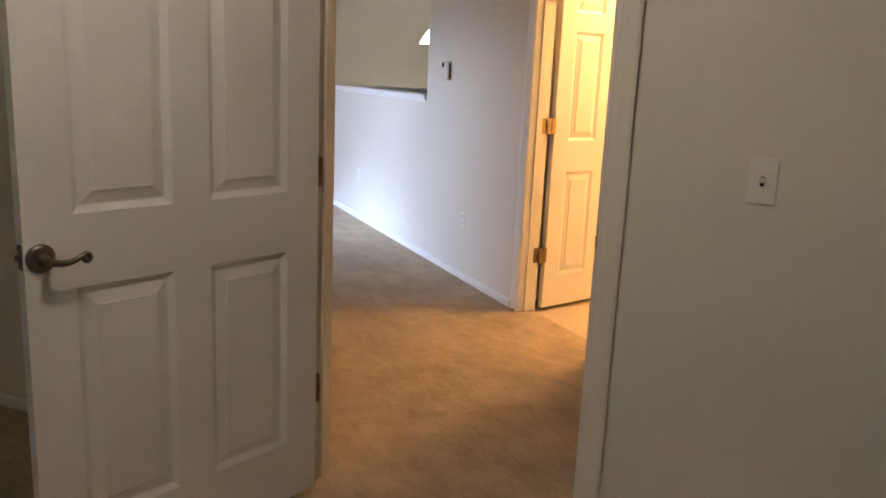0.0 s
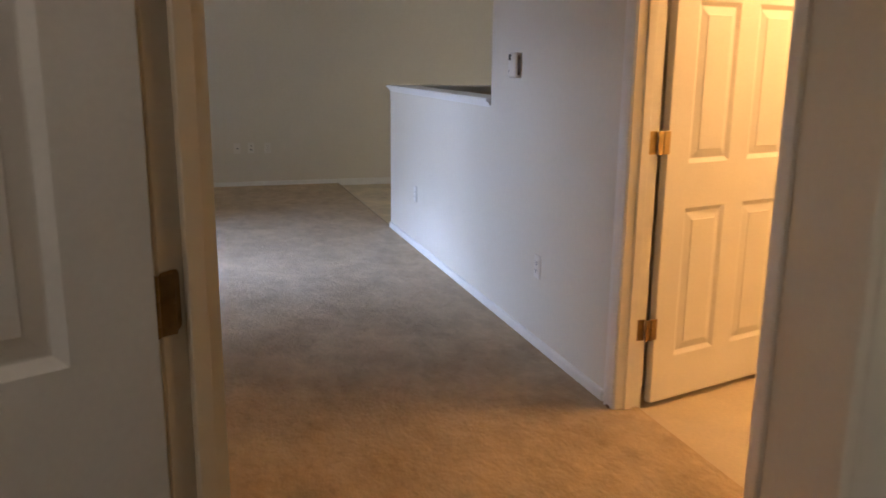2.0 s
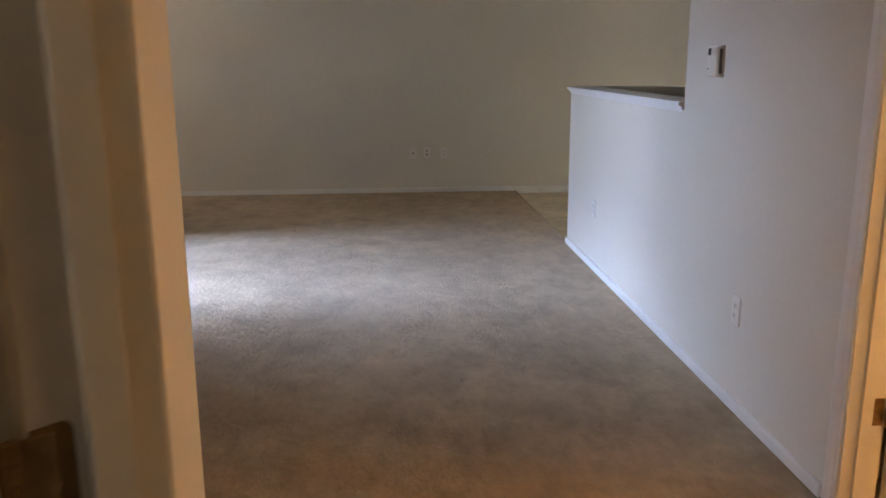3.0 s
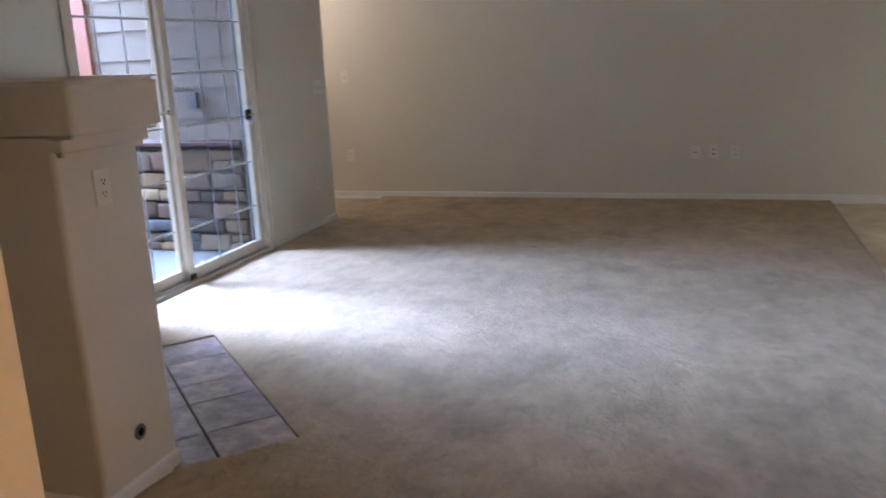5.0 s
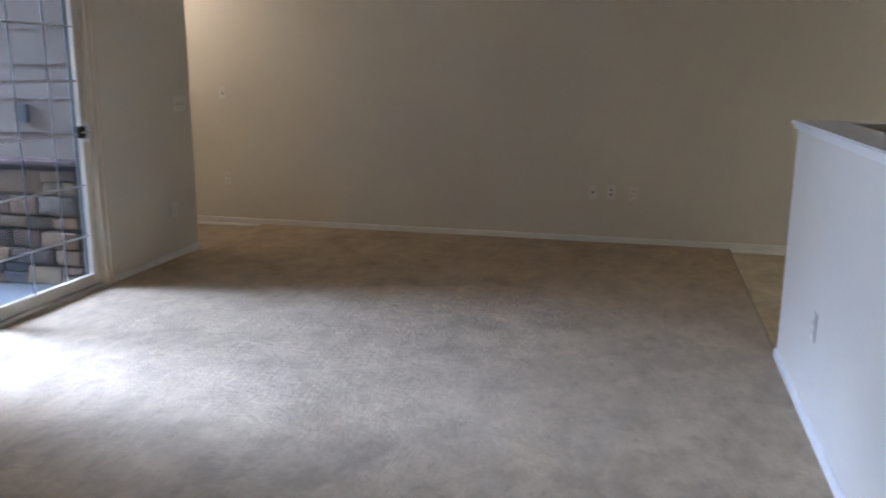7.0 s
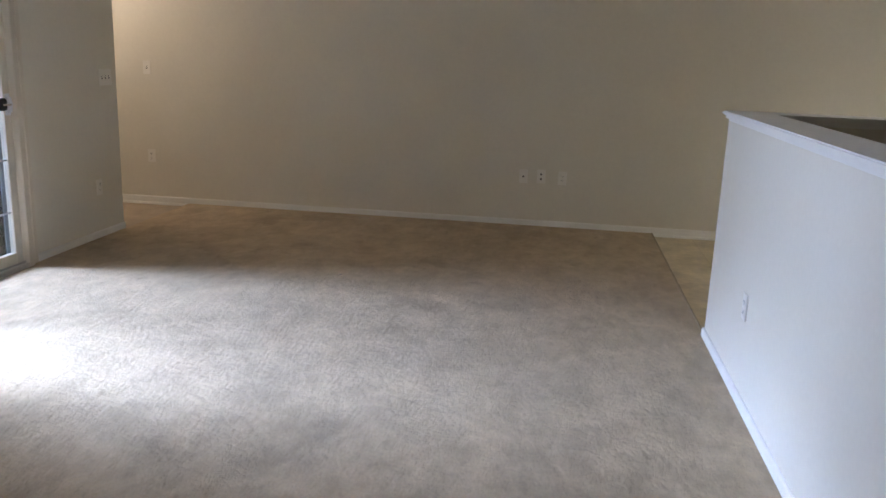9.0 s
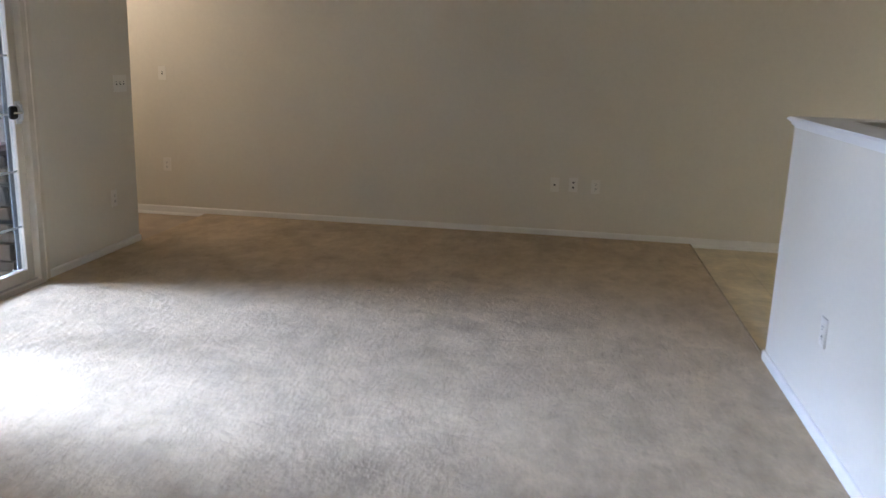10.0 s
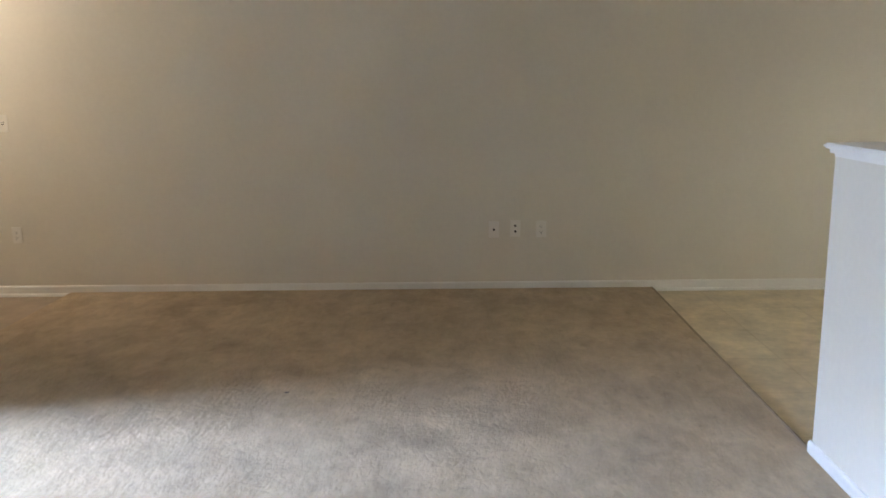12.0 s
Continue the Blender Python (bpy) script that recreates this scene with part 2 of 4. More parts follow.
def link(name, bm, mat, parent=None, label="", smooth=False):
    me = bpy.data.meshes.new(name)
    bmesh.ops.recalc_face_normals(bm, faces=bm.faces)
    if smooth:
        for f in bm.faces:
            f.smooth = True
        for e in bm.edges:
            if len(e.link_faces) == 2 and e.calc_face_angle(0) > radians(38):
                e.smooth = False
    bm.to_mesh(me)
    bm.free()
    for k in (mat if isinstance(mat, (list, tuple)) else [mat]):
        me.materials.append(k)
    ob = new(name, me)
    if parent:
        ob.parent = parent
    if label:
        ob["label"] = label
    return ob


part = link


def empty(name, m=None, label="", category="", group="", kind=""):
    ob = new(name)
    if m:
        ob.matrix_world = m
    return tagged(ob, label, category, group, kind)


def box(bm, lo, hi, bevel=0.0, seg=1):
    """An axis-aligned box; its edges rounded by bevel."""
    r = bmesh.ops.create_cube(bm, size=1)
    vs = r["verts"]
    for v in vs:
        v.co = Vector([lo[i] + (v.co[i] + 0.5) * (hi[i] - lo[i]) for i in range(3)])
    if bevel:
        es = list({e for v in vs for e in v.link_edges})
        bmesh.ops.bevel(bm, geom=es, offset=bevel, segments=seg, affect='EDGES', profile=0.5)
    return bm


def bx(lo, hi, bevel=0.0, seg=1):
    return box(bmesh.new(), lo, hi, bevel, seg)


def prism(bm, poly, z0, z1, rounded=(), r=0.02):
    """A polygon raised from z0 to z1; the upright edges named by index are rounded."""
    lo = [bm.verts.new((x, y, z0)) for x, y in poly]
    hi = [bm.verts.new((x, y, z1)) for x, y in poly]
    k = len(poly)
    bm.faces.new(lo[::-1])
    bm.faces.new(hi)
    for i in range(k):
        bm.faces.new((lo[i], lo[(i + 1) % k], hi[(i + 1) % k], hi[i]))
    es = [bm.edges.get((lo[i], hi[i])) for i in rounded]
    if es:
        bmesh.ops.bevel(bm, geom=es, offset=r, segments=5, affect='EDGES', profile=0.5)
    return bm


def tube(bm, pts, radii, n=10, cap=True):
    """A round bar through the points."""
    pts = [Vector(p) for p in pts]
    rings = []
    for i, p in enumerate(pts):
        d = (pts[min(i + 1, len(pts) - 1)] - pts[max(i - 1, 0)]).normalized()
        q = d.to_track_quat('Z', 'Y')
        r = radii[i] if isinstance(radii, (list, tuple)) else radii
        rings.append([bm.verts.new(p + q @ Vector((r * math.cos(2 * math.pi * j / n), r * math.sin(2 * math.pi * j / n), 0))) for j in range(n)])
    for a, b in zip(rings, rings[1:]):
        for j in range(n):
            bm.faces.new((a[j], a[(j + 1) % n], b[(j + 1) % n], b[j]))
    if cap:
        bm.faces.new(rings[0][::-1])
        bm.faces.new(rings[-1])
    return bm


def lathe(bm, profile, n=24):
    """A turned body about z, through (radius, height) pairs."""
    rings = []
    for r, z in profile:
        rings.append([bm.verts.new((max(r, 1e-4) * math.cos(2 * math.pi * j / n), max(r, 1e-4) * math.sin(2 * math.pi * j / n), z)) for j in range(n)])
    for a, b in zip(rings, rings[1:]):
        for j in range(n):
            bm.faces.new((a[j], a[(j + 1) % n], b[(j + 1) % n], b[j]))
    return bm


def structure(name, bm, mat, label="", smooth=False):
    return tagged(link(name, bm, mat, None, label, smooth), kind="structure")


def wall(name, axis, face, thick, s0, s1, z0, z1, holes=(), label="off-white painted drywall wall", mat=None):
    """A straight wall; face: the place of its room side, thick: signed thickness behind it; holes: (s0, s1, z0, z1)."""
    bm = bmesh.new()

    def piece(a, b, c, d):
        if b - a < 1e-4 or d - c < 1e-4:
            return
        f0, f1 = sorted((face, face + thick))
        if axis == "x":
            box(bm, (f0, a, c), (f1, b, d))
        else:
            box(bm, (a, f0, c), (b, f1, d))
    at = s0
    for h0, h1, c, d in sorted(holes):
        piece(at, h0, z0, z1)
        piece(h0, h1, z0, c)
        piece(h0, h1, d, z1)
        at = h1
    piece(at, s1, z0, z1)
    return structure(name, bm, mat or WALL, label)


# ---- plan ----
XL, YF, ZC, ZV = -4.08, 2.61, 2.5, -0.028       # patio wall, far wall, ceiling, sheet floors
PD0, PD1 = -1.41, 0.405                          # patio door opening
ST = 1.527                                       # end of the patio wall
B0, B1 = -4.66, -3.815                           # bathroom door opening
D45 = math.sqrt(0.5)
HX, HY, HS = -1.83, -4.08, -5.035                # hall's side wall: its face, its free end, its start
L1, L2 = (-1.653, -5.372), (-1.573, -5.292)      # bedroom doorway, hinge side: bedroom face, hall face
R1, R2 = (-1.004, -6.021), (-0.924, -5.941)      # latch side
BW, BB = -5.0, -10.6                             # bedroom's far walls
BASE = 0.048                                     # top of the baseboards above the carpet

wall("wall_far", "y", YF, 0.15, -6.7, 3.45, -0.06, ZC)
b = bmesh.new()
prism(b, [(XL, PD1), (XL, ST), (XL - 0.14, ST), (XL - 0.14, PD1)], -0.06, ZC, (1, 2), 0.018)
structure("wall_patio_stub", b, WALL, "off-white drywall wall with a rounded free end")
wall("wall_patio", "x", XL, -0.14, -4.2, PD0, -0.06, ZC)
wall("wall_patio_header", "x", XL, -0.14, PD0, PD1, 2.07, ZC)
wall("wall_entry", "y", ST - 0.005, -0.13, -6.7, XL - 0.14, -0.06, ZC)
wall("wall_entry_end", "x", -6.7, -0.14, ST - 0.14, YF + 0.15, -0.06, ZC)
wall("wall_dining", "x", 3.3, 0.15, -3.62, YF, -0.06, ZC)
wall("wall_hall", "x", 0.0, 0.115, -6.86, -2.33, -0.06, ZC, holes=[(B0, B1, -0.06, 2.06)])
wall("wall_kitchen", "y", -3.5, -0.12, 0.115, 3.3, -0.06, ZC)
wall("wall_bath_end", "y", -5.7, -0.12, 0.115, 2.4, -0.06, ZC)
wall("wall_bath_side", "x", 2.2, 0.12, -5.7, -3.62, -0.06, ZC)
b = bmesh.new()
prism(b, [(HX, HY), (XL, HY), (XL, -4.2), (-2.82, -4.2), L1, L2, (HX, HS)], -0.06, ZC, (0,), 0.018)
structure("wall_bedroom_wedge", b, WALL, "off-white drywall wall beside the bedroom doorway")
b = bmesh.new()
prism(b, [R1, (0.30, -7.32), (0.42, -7.32), (0.42, -6.87), (0.0, -6.86), R2], -0.06, ZC)
structure("wall_bedroom_switch", b, WALL, "off-white drywall wall with a light switch")
b = bmesh.new()
prism(b, [R1, R2, L2, L1], 2.07, ZC)
structure("wall_bedroom_header", b, WALL, "off-white drywall above the bedroom doorway")
wall("wall_bedroom_left", "x", BW, -0.14, BB, -4.2, -0.06, ZC, holes=[(-9.3, -8.3, 0.9, 2.0)])
wall("wall_bedroom_top", "y", -4.2, 0.12, BW - 0.14, XL, -0.06, ZC)
wall("wall_bedroom_back", "y", BB, -0.14, BW - 0.14, 0.42, -0.06, ZC)
wall("wall_bedroom_right", "x", 0.30, 0.12, BB, -7.32, -0.06, ZC)
b = bx((-6.85, BB - 0.14, ZC), (3.45, YF + 0.15, ZC + 0.2))
structure("ceiling", b, CEIL, "white textured ceiling")

# low kitchen wall, turning a corner, with a wooden cap
HW = 1.135
b = bmesh.new()
prism(b, [(0.0, -2.33), (0.0, 0.0), (1.75, 0.0), (1.75, -0.14), (0.14, -0.14), (0.14, -2.33)], -0.06, HW, (1,), 0.006)
structure("half_wall", b, WALL, "white drywall half wall round the kitchen")
b = bmesh.new()
prism(b, [(-0.030, -2.33), (-0.030, 0.030), (1.78, 0.030), (1.78, -0.175), (0.175, -0.175), (0.175, -2.33)], HW + 0.018, HW + 0.038)
bmesh.ops.bevel(b, geom=[e for e in b.edges if abs(e.verts[0].co.z - e.verts[1].co.z) < 1e-5], offset=0.006, segments=2, affect='EDGES')
cap = tagged(link("half_wall_cap", b, TRIM), "white painted wooden cap on the kitchen half wall", "wall cap", kind="structure")
b = bmesh.new()
prism(b, [(-0.013, -2.33), (-0.013, 0.013), (1.765, 0.013), (1.765, -0.153), (0.153, -0.153), (0.153, -2.33)], HW - 0.010, HW + 0.017)
bmesh.ops.bevel(b, geom=[e for e in b.edges if abs(e.verts[0].co.z - e.verts[1].co.z) < 1e-5 and e.verts[0].co.z < HW], offset=0.0125, segments=2, affect='EDGES')
part("moulding", b, TRIM, cap)

# ---- floors ----
HC, HA = (-2.403, -2.400), (-3.397, -1.440)       # outer corners of the hearth
outline = [(-0.002, YF), (-4.06, YF), (-4.06, ST), (XL, ST), (XL, PD1), (-4.045, PD1), (-4.045, PD0), (XL, PD0),
           (XL, -1.85), (-3.67, -1.85), (-3.672, -1.778), HA, HC, (-2.71, -2.70), (-2.76, -3.01), (XL, -3.01),
           (XL, HY), (HX, HY), (HX, HS), L2, L1, (-2.82, -4.2), (BW, -4.2), (BW, BB),
           (0.30, BB), (0.30, -7.32), R1, R2, (0.0, -6.86), (0.0, B0), (0.105, B0), (0.105, B1), (0.0, B1), (0.0, 0.0), (-0.002, 0.0)]
b = bmesh.new()
vs = [b.verts.new((x, y, 0.0)) for x, y in outline]
bmesh.ops.triangle_fill(b, use_beauty=True, edges=[b.edges.new((p, q)) for p, q in zip(vs, vs[1:] + vs[:1])], normal=(0, 0, 1))
rim = [e for e in b.edges if e.is_boundary]
ext = bmesh.ops.extrude_edge_only(b, edges=rim)
for v in [g for g in ext["geom"] if isinstance(g, bmesh.types.BMVert)]:
    v.co.z = -0.03
structure("floor", b, CARPET_MAT, "worn beige cut-pile carpet")
structure("floor_slab", bx((-6.85, BB - 0.14, -0.16), (3.45, YF + 0.15, -0.06)), CONCRETE, "concrete floor slab")
structure("floor_kitchen", bx((-0.03, -3.5, -0.055), (3.3, YF, ZV)), KITCHEN_VINYL, "tan stone-patterned sheet vinyl floor")
structure("floor_bath", bx((0.09, -5.7, -0.055), (2.2, -3.62, -0.012)), BATH_VINYL, "pale tan sheet vinyl floor")
structure("floor_entry", bx((-6.7, ST, -0.055), (-4.05, YF, ZV)), ENTRY_VINYL, "brown sheet vinyl floor")

# added strip that draws the carpet edge's shadow line beside the vinyl
bm = bmesh.new()
prism(bm, [(-0.0015, 0.018), (0.013, 0.018), (0.013, YF - 0.013), (-0.0015, YF - 0.013)], -0.027, 0.0035)
bmesh.ops.bevel(bm, geom=[e for e in bm.edges if min(e.verts[0].co.z, e.verts[1].co.z) > 0], offset=0.003, segments=2, affect='EDGES')
structure("trim_carpet_edge", bm, EDGE, "dark strip standing in for the shadow line at the carpet's edge")

# ---- baseboards ----


def baseboard(p, q, z0=-0.03, top=BASE, t=0.012):
    """A board along the wall from p to q, the room on its left; its upper edge rounded."""
    p, q = Vector((*p, 0)), Vector((*q, 0))
    d = (q - p).normalized()
    nrm = Vector((-d.y, d.x, 0))
    prof = [(0, z0), (t, z0), (t, top - 0.012), (t * 0.75, top - 0.004), (t * 0.3, top), (0, top)]
    bm = bmesh.new()
    rings = [[bm.verts.new(o + nrm * a + Vector((0, 0, z))) for a, z in prof] for o in (p, q)]
    for j in range(len(prof)):
        bm.faces.new((rings[0][j], rings[0][(j + 1) % 6], rings[1][(j + 1) % 6], rings[1][j]))
    bm.faces.new(rings[0])
    bm.faces.new(rings[1][::-1])
    return structure("baseboard", bm, TRIM, "white painted wooden baseboard")


def shoe(p, q):
    p, q = Vector((*p, 0)), Vector((*q, 0))
    d = (q - p).normalized()
    nrm = Vector((-d.y, d.x, 0))
    bm = bmesh.new()
    prof = [(0.012, ZV)] + [(0.012 + 0.016 * math.cos(radians(a)), ZV + 0.002 + 0.02 * math.sin(radians(a))) for a in (0, 30, 60, 90)]
    rings = [[bm.verts.new(o + nrm * a + Vector((0, 0, z))) for a, z in prof] for o in (p, q)]
    for j in range(5):
        bm.faces.new((rings[0][j], rings[0][(j + 1) % 5], rings[1][(j + 1) % 5], rings[1][j]))
    bm.faces.new(rings[0])
    bm.faces.new(rings[1][::-1])
    return structure("trim", bm, TRIM, "white quarter-round shoe moulding")


baseboard((3.3, YF), (-6.7, YF))
shoe((3.3, YF), (-0.02, YF))
shoe((-4.07, YF), (-6.7, YF))
baseboard((XL, ST - 0.01), (XL, PD1 + 0.035))
baseboard((XL, PD0 - 0.035), (XL, -1.85))
baseboard((XL, -3.03), (XL, HY))
baseboard((XL, HY), (HX - 0.015, HY))
baseboard((HX, HY - 0.015), (HX, HS))
baseboard((0.0, B1 + 0.075), (0.0, 0.008))
baseboard((0.012, 0.0), (0.012 + 1.7, 0.0), ZV)
baseboard((0.0, -6.86), (0.0, B0 - 0.075))
baseboard((HX, HS), (L2[0] - 0.06, L2[1] + 0.06))
baseboard((R2[0] + 0.06, R2[1] - 0.06), (0.0, -6.86))
baseboard((0.30, -7.32), (R1[0] + 0.055, R1[1] - 0.055))
baseboard((L1[0] - 0.055, L1[1] + 0.055), (-2.82, -4.2))
baseboard((-2.82, -4.2), (BW, -4.2))

# ---- doors ----


def panel_leaf(name, w, h, parent, thick=0.035):
    """A six-panel moulded leaf: x from the hinge, y through the leaf, z up."""
    bm = bmesh.new()
    pw = (w - 0.34) / 2
    xs = [0, 0.115, 0.115 + pw, 0.225 + pw, 0.225 + 2 * pw, w]
    zs = [0.012, 0.198, 0.812, 0.99, 1.60, 1.70, 1.915, h]
    steps = [(0.0, 0.0), (0.003, -0.002), (0.017, -0.0105), (0.021, -0.0105), (0.050, -0.0035), (0.0512, -0.0008)]
    for side, y0 in ((1, 0.0), (-1, -thick)):
        for i in range(5):
            for j in range(7):
                x0, x1, z0, z1 = xs[i], xs[i + 1], zs[j], zs[j + 1]
                if i in (1, 3) and j in (1, 3, 5):
                    rings = []
                    for off, dep in steps:
                        y = y0 + side * dep
                        rings.append([bm.verts.new(c) for c in ((x0 + off, y, z0 + off), (x1 - off, y, z0 + off), (x1 - off, y, z1 - off), (x0 + off, y, z1 - off))])
                    for a, c in zip(rings, rings[1:]):
                        for k in range(4):
                            bm.faces.new((a[k], a[(k + 1) % 4], c[(k + 1) % 4], c[k]))
                    bm.faces.new(rings[-1])
                else:
                    bm.faces.new([bm.verts.new(c) for c in ((x0, y0, z0), (x1, y0, z0), (x1, y0, z1), (x0, y0, z1))])
    for x in (0, w):
        bm.faces.new([bm.verts.new(c) for c in ((x, 0, zs[0]), (x, -thick, zs[0]), (x, -thick, h), (x, 0, h))])
    for z in (zs[0], h):
        bm.faces.new([bm.verts.new(c) for c in ((0, 0, z), (w, 0, z), (w, -thick, z), (0, -thick, z))])
    bmesh.ops.remove_doubles(bm, verts=bm.verts, dist=1e-5)
    return part(name, bm, DOOR, parent)


def hinge(parent, m, mat=BRASS):
    """A butt hinge: knuckle on z, one plate along +x (leaf edge), one along -x (jamb)."""
    bm = bmesh.new()
    for i in range(5):
        z = -0.044 + i * 0.0178
        tube(bm, [(0, 0, z), (0, 0, z + 0.0165)], 0.0062, 10)
    box(bm, (0.003, -0.002, -0.044), (0.030, 0.001, 0.044), 0.0008)
    ob = part("hinge", bm, mat, parent, "brass butt hinge", True)
    ob.matrix_local = m
    bm = bmesh.new()
    box(bm, (-0.030, -0.002, -0.044), (-0.003, 0.001, 0.044), 0.0008)
    for x, z in ((-0.022, -0.03), (-0.028, 0.0), (-0.022, 0.03)):
        tube(bm, [(x, 0.0005, z), (x, 0.0026, z)], 0.0034, 8)
    pl = part("hinge_plate", bm, mat, ob)
    return ob


def rounded_plate(bm, x0, x1, y0, y1, z0, z1, rad):
    """A thin plate from x0 to x1 whose corners at y1 are rounded."""
    k = [(y0, z0)] + [(y1 - rad + rad * math.sin(radians(a)), z0 + rad - rad * math.cos(radians(a))) for a in range(0, 91, 15)]
    k += [(y1 - rad + rad * math.cos(radians(a)), z1 - rad + rad * math.sin(radians(a))) for a in range(0, 91, 15)] + [(y0, z1)]
    lo, hi = [[bm.verts.new((x, y, z)) for y, z in k] for x in (x0, x1)]
    bm.faces.new(lo)
    bm.faces.new(hi[::-1])
    for i in range(len(k)):
        bm.faces.new((lo[i], lo[i - 1], hi[i - 1], hi[i]))


def lever(parent, m):
    bm = bmesh.new()
    lathe(bm, [(0.0335, 0.0), (0.0335, 0.004), (0.031, 0.008), (0.024, 0.0115), (0.015, 0.0135), (0.012, 0.02), (0.0115, 0.042), (0.012, 0.05), (0.006, 0.054), (0.0001, 0.055)], 28)
    ro = part("rosette", bm, PEWTER, parent, "aged pewter round rosette", True)
    ro.matrix_local = m
    bm = bmesh.new()
    pts, rad = [], []
    for i in range(15):
        u = i / 14
        pts.append((0.084 * u, -0.010 * math.sin(u * math.pi * 1.0) + 0.008 * u * u, 0.046))
        rad.append(0.0095 - 0.0035 * u)
    cx, cy = pts[-1][0], pts[-1][1] - 0.010
    for i in range(1, 13):
        a = radians(80 - i * 27)
        r = 0.0105 - 0.0005 * i
        pts.append((cx + r * math.cos(a) + 0.001, cy + r * math.sin(a), 0.046))
        rad.append(0.0062)
    tube(bm, pts, rad, 10)
    le = part("lever", bm, PEWTER, ro, "curved pewter lever with a scrolled end", True)
    return ro


# bedroom door, swung into the bedroom
LEAF_W = 0.86
door = empty("door_1", pose(-1.637, -5.442, 0, 0, 0, 205.7), "white six-panel door standing open into the bedroom", "door", kind="structure")
panel_leaf("leaf", LEAF_W, 2.035, door)
lever(door, Matrix.Translation((LEAF_W - 0.036, 0.0005, 0.896)) @ Matrix(((-1, 0, 0, 0), (0, 0, 1, 0), (0, 1, 0, 0), (0, 0, 0, 1))))
lever(door, Matrix.Translation((LEAF_W - 0.036, -0.0355, 0.896)) @ Matrix(((-1, 0, 0, 0), (0, 0, -1, 0), (0, -1, 0, 0), (0, 0, 0, 1))) @ Matrix.Diagonal((1, -1, 1, 1)))
bm = bx((LEAF_W, -0.03, 0.87), (LEAF_W + 0.0015, -0.006, 0.93), 0.0005)
part("latch_plate", bm, PEWTER, door)
bm = bx((LEAF_W + 0.001, -0.024, 0.892), (LEAF_W + 0.011, -0.012, 0.908), 0.002)
part("latch", bm, PEWTER, door)
for z in (0.33, 1.035, 1.80):
    hinge(door, pose(-0.012, -0.03, z, 0, 0, 0), OLD_BRASS)


def door_frame(name, m, w, depth, label, bare=False, mat=TRIM):
    """Jambs, head, stops and casings of an opening w wide; x across, y through the wall from face to face, z up."""
    fr = empty(name, m, label, "door frame", kind="structure")
    h = 2.055
    for x0, x1 in ((-0.018, 0.0), (w, w + 0.018)):
        part("jamb", bx((x0, -0.002, -0.03), (x1, depth + 0.002, h), 0.0015), mat, fr)
    part("head_jamb", bx((-0.018, -0.002, h), (w + 0.018, depth + 0.002, h + 0.015), 0.0015), mat, fr)
    for x0, x1 in ((0.0, 0.011), (w - 0.011, w)):
        part("stop", bx((x0, 0.042, -0.02), (x1, 0.078, h), 0.002, 2), mat, fr)
    part("stop", bx((0.011, 0.042, h - 0.011), (w - 0.011, 0.078, h), 0.002, 2), mat, fr)
    for y0, y1 in ((-0.016, 0.0), (depth, depth + 0.016)):
        for x0, x1, inner in ((-0.070, -0.006, 1), (w + 0.006, w + 0.070, 0)):
            if bare and y0 < 0 and inner:
                continue
            bm = bmesh.new()
            s = -1 if y0 < 0 else 1
            yb = 0.0 if y0 < 0 else depth
            # stepped colonial profile, thin at the opening and thick outside
            xi, xo = (x1, x0) if inner else (x0, x1)
            k = [(xi, 0.0), (xi, 0.006), (xi + (xo - xi) * 0.12, 0.009), (xi + (xo - xi) * 0.35, 0.010), (xi + (xo - xi) * 0.5, 0.013),
                 (xi + (xo - xi) * 0.85, 0.016), (xi + (xo - xi) * 0.97, 0.014), (xo, 0.010), (xo, 0.0)]
            rings = [[bm.verts.new((a, yb + s * (c + 0.0008), z)) for a, c in k] for z in (-0.02, h + 0.063)]
            for j in range(len(k)):
                bm.faces.new((rings[0][j], rings[0][(j + 1) % len(k)], rings[1][(j + 1) % len(k)], rings[1][j]))
            bm.faces.new(rings[0])
            bm.faces.new(rings[1][::-1])
            part("casing", bm, mat, fr)
        part("head_casing", bx((-0.006, min(y0, y1), h + 0.006), (w + 0.006, max(y0, y1), h + 0.063), 0.003), mat, fr)
    return fr


u = Vector((R1[0] - L1[0], R1[1] - L1[1]))
wide = u.length
ang = math.degrees(math.atan2(u.y, u.x))
bed_frame = door_frame("door_frame_1", pose(L1[0] + 0.030 * D45, L1[1] - 0.030 * D45, 0, 0, 0, ang), wide - 0.048, 0.113, "off-white painted casing and jambs of the bedroom doorway", mat=WALL)
bm = bx((wide - 0.0495, 0.010, 0.885), (wide - 0.0482, 0.036, 0.955), 0.0004)
part("strike_plate", bm, PEWTER, bed_frame, "dark metal strike plate")
bm = bx((wide - 0.0502, -0.012, 0.905), (wide - 0.048, 0.012, 0.937), 0.001)
part("strike_lip", bm, PEWTER, bed_frame)
for z in (0.33, 1.035, 1.80):
    bm = bmesh.new()
    rounded_plate(bm, 0.0004, 0.002, -0.001, 0.033, z - 0.045, z + 0.045, 0.009)
    for y, dz in ((0.010, -0.03), (0.024, 0.0), (0.010, 0.03)):
        tube(bm, [(0.0018, y, z + dz), (0.0034, y, z + dz)], 0.0035, 8)
    part("hinge_plate", bm, OLD_BRASS, bed_frame, "worn brass hinge plate")

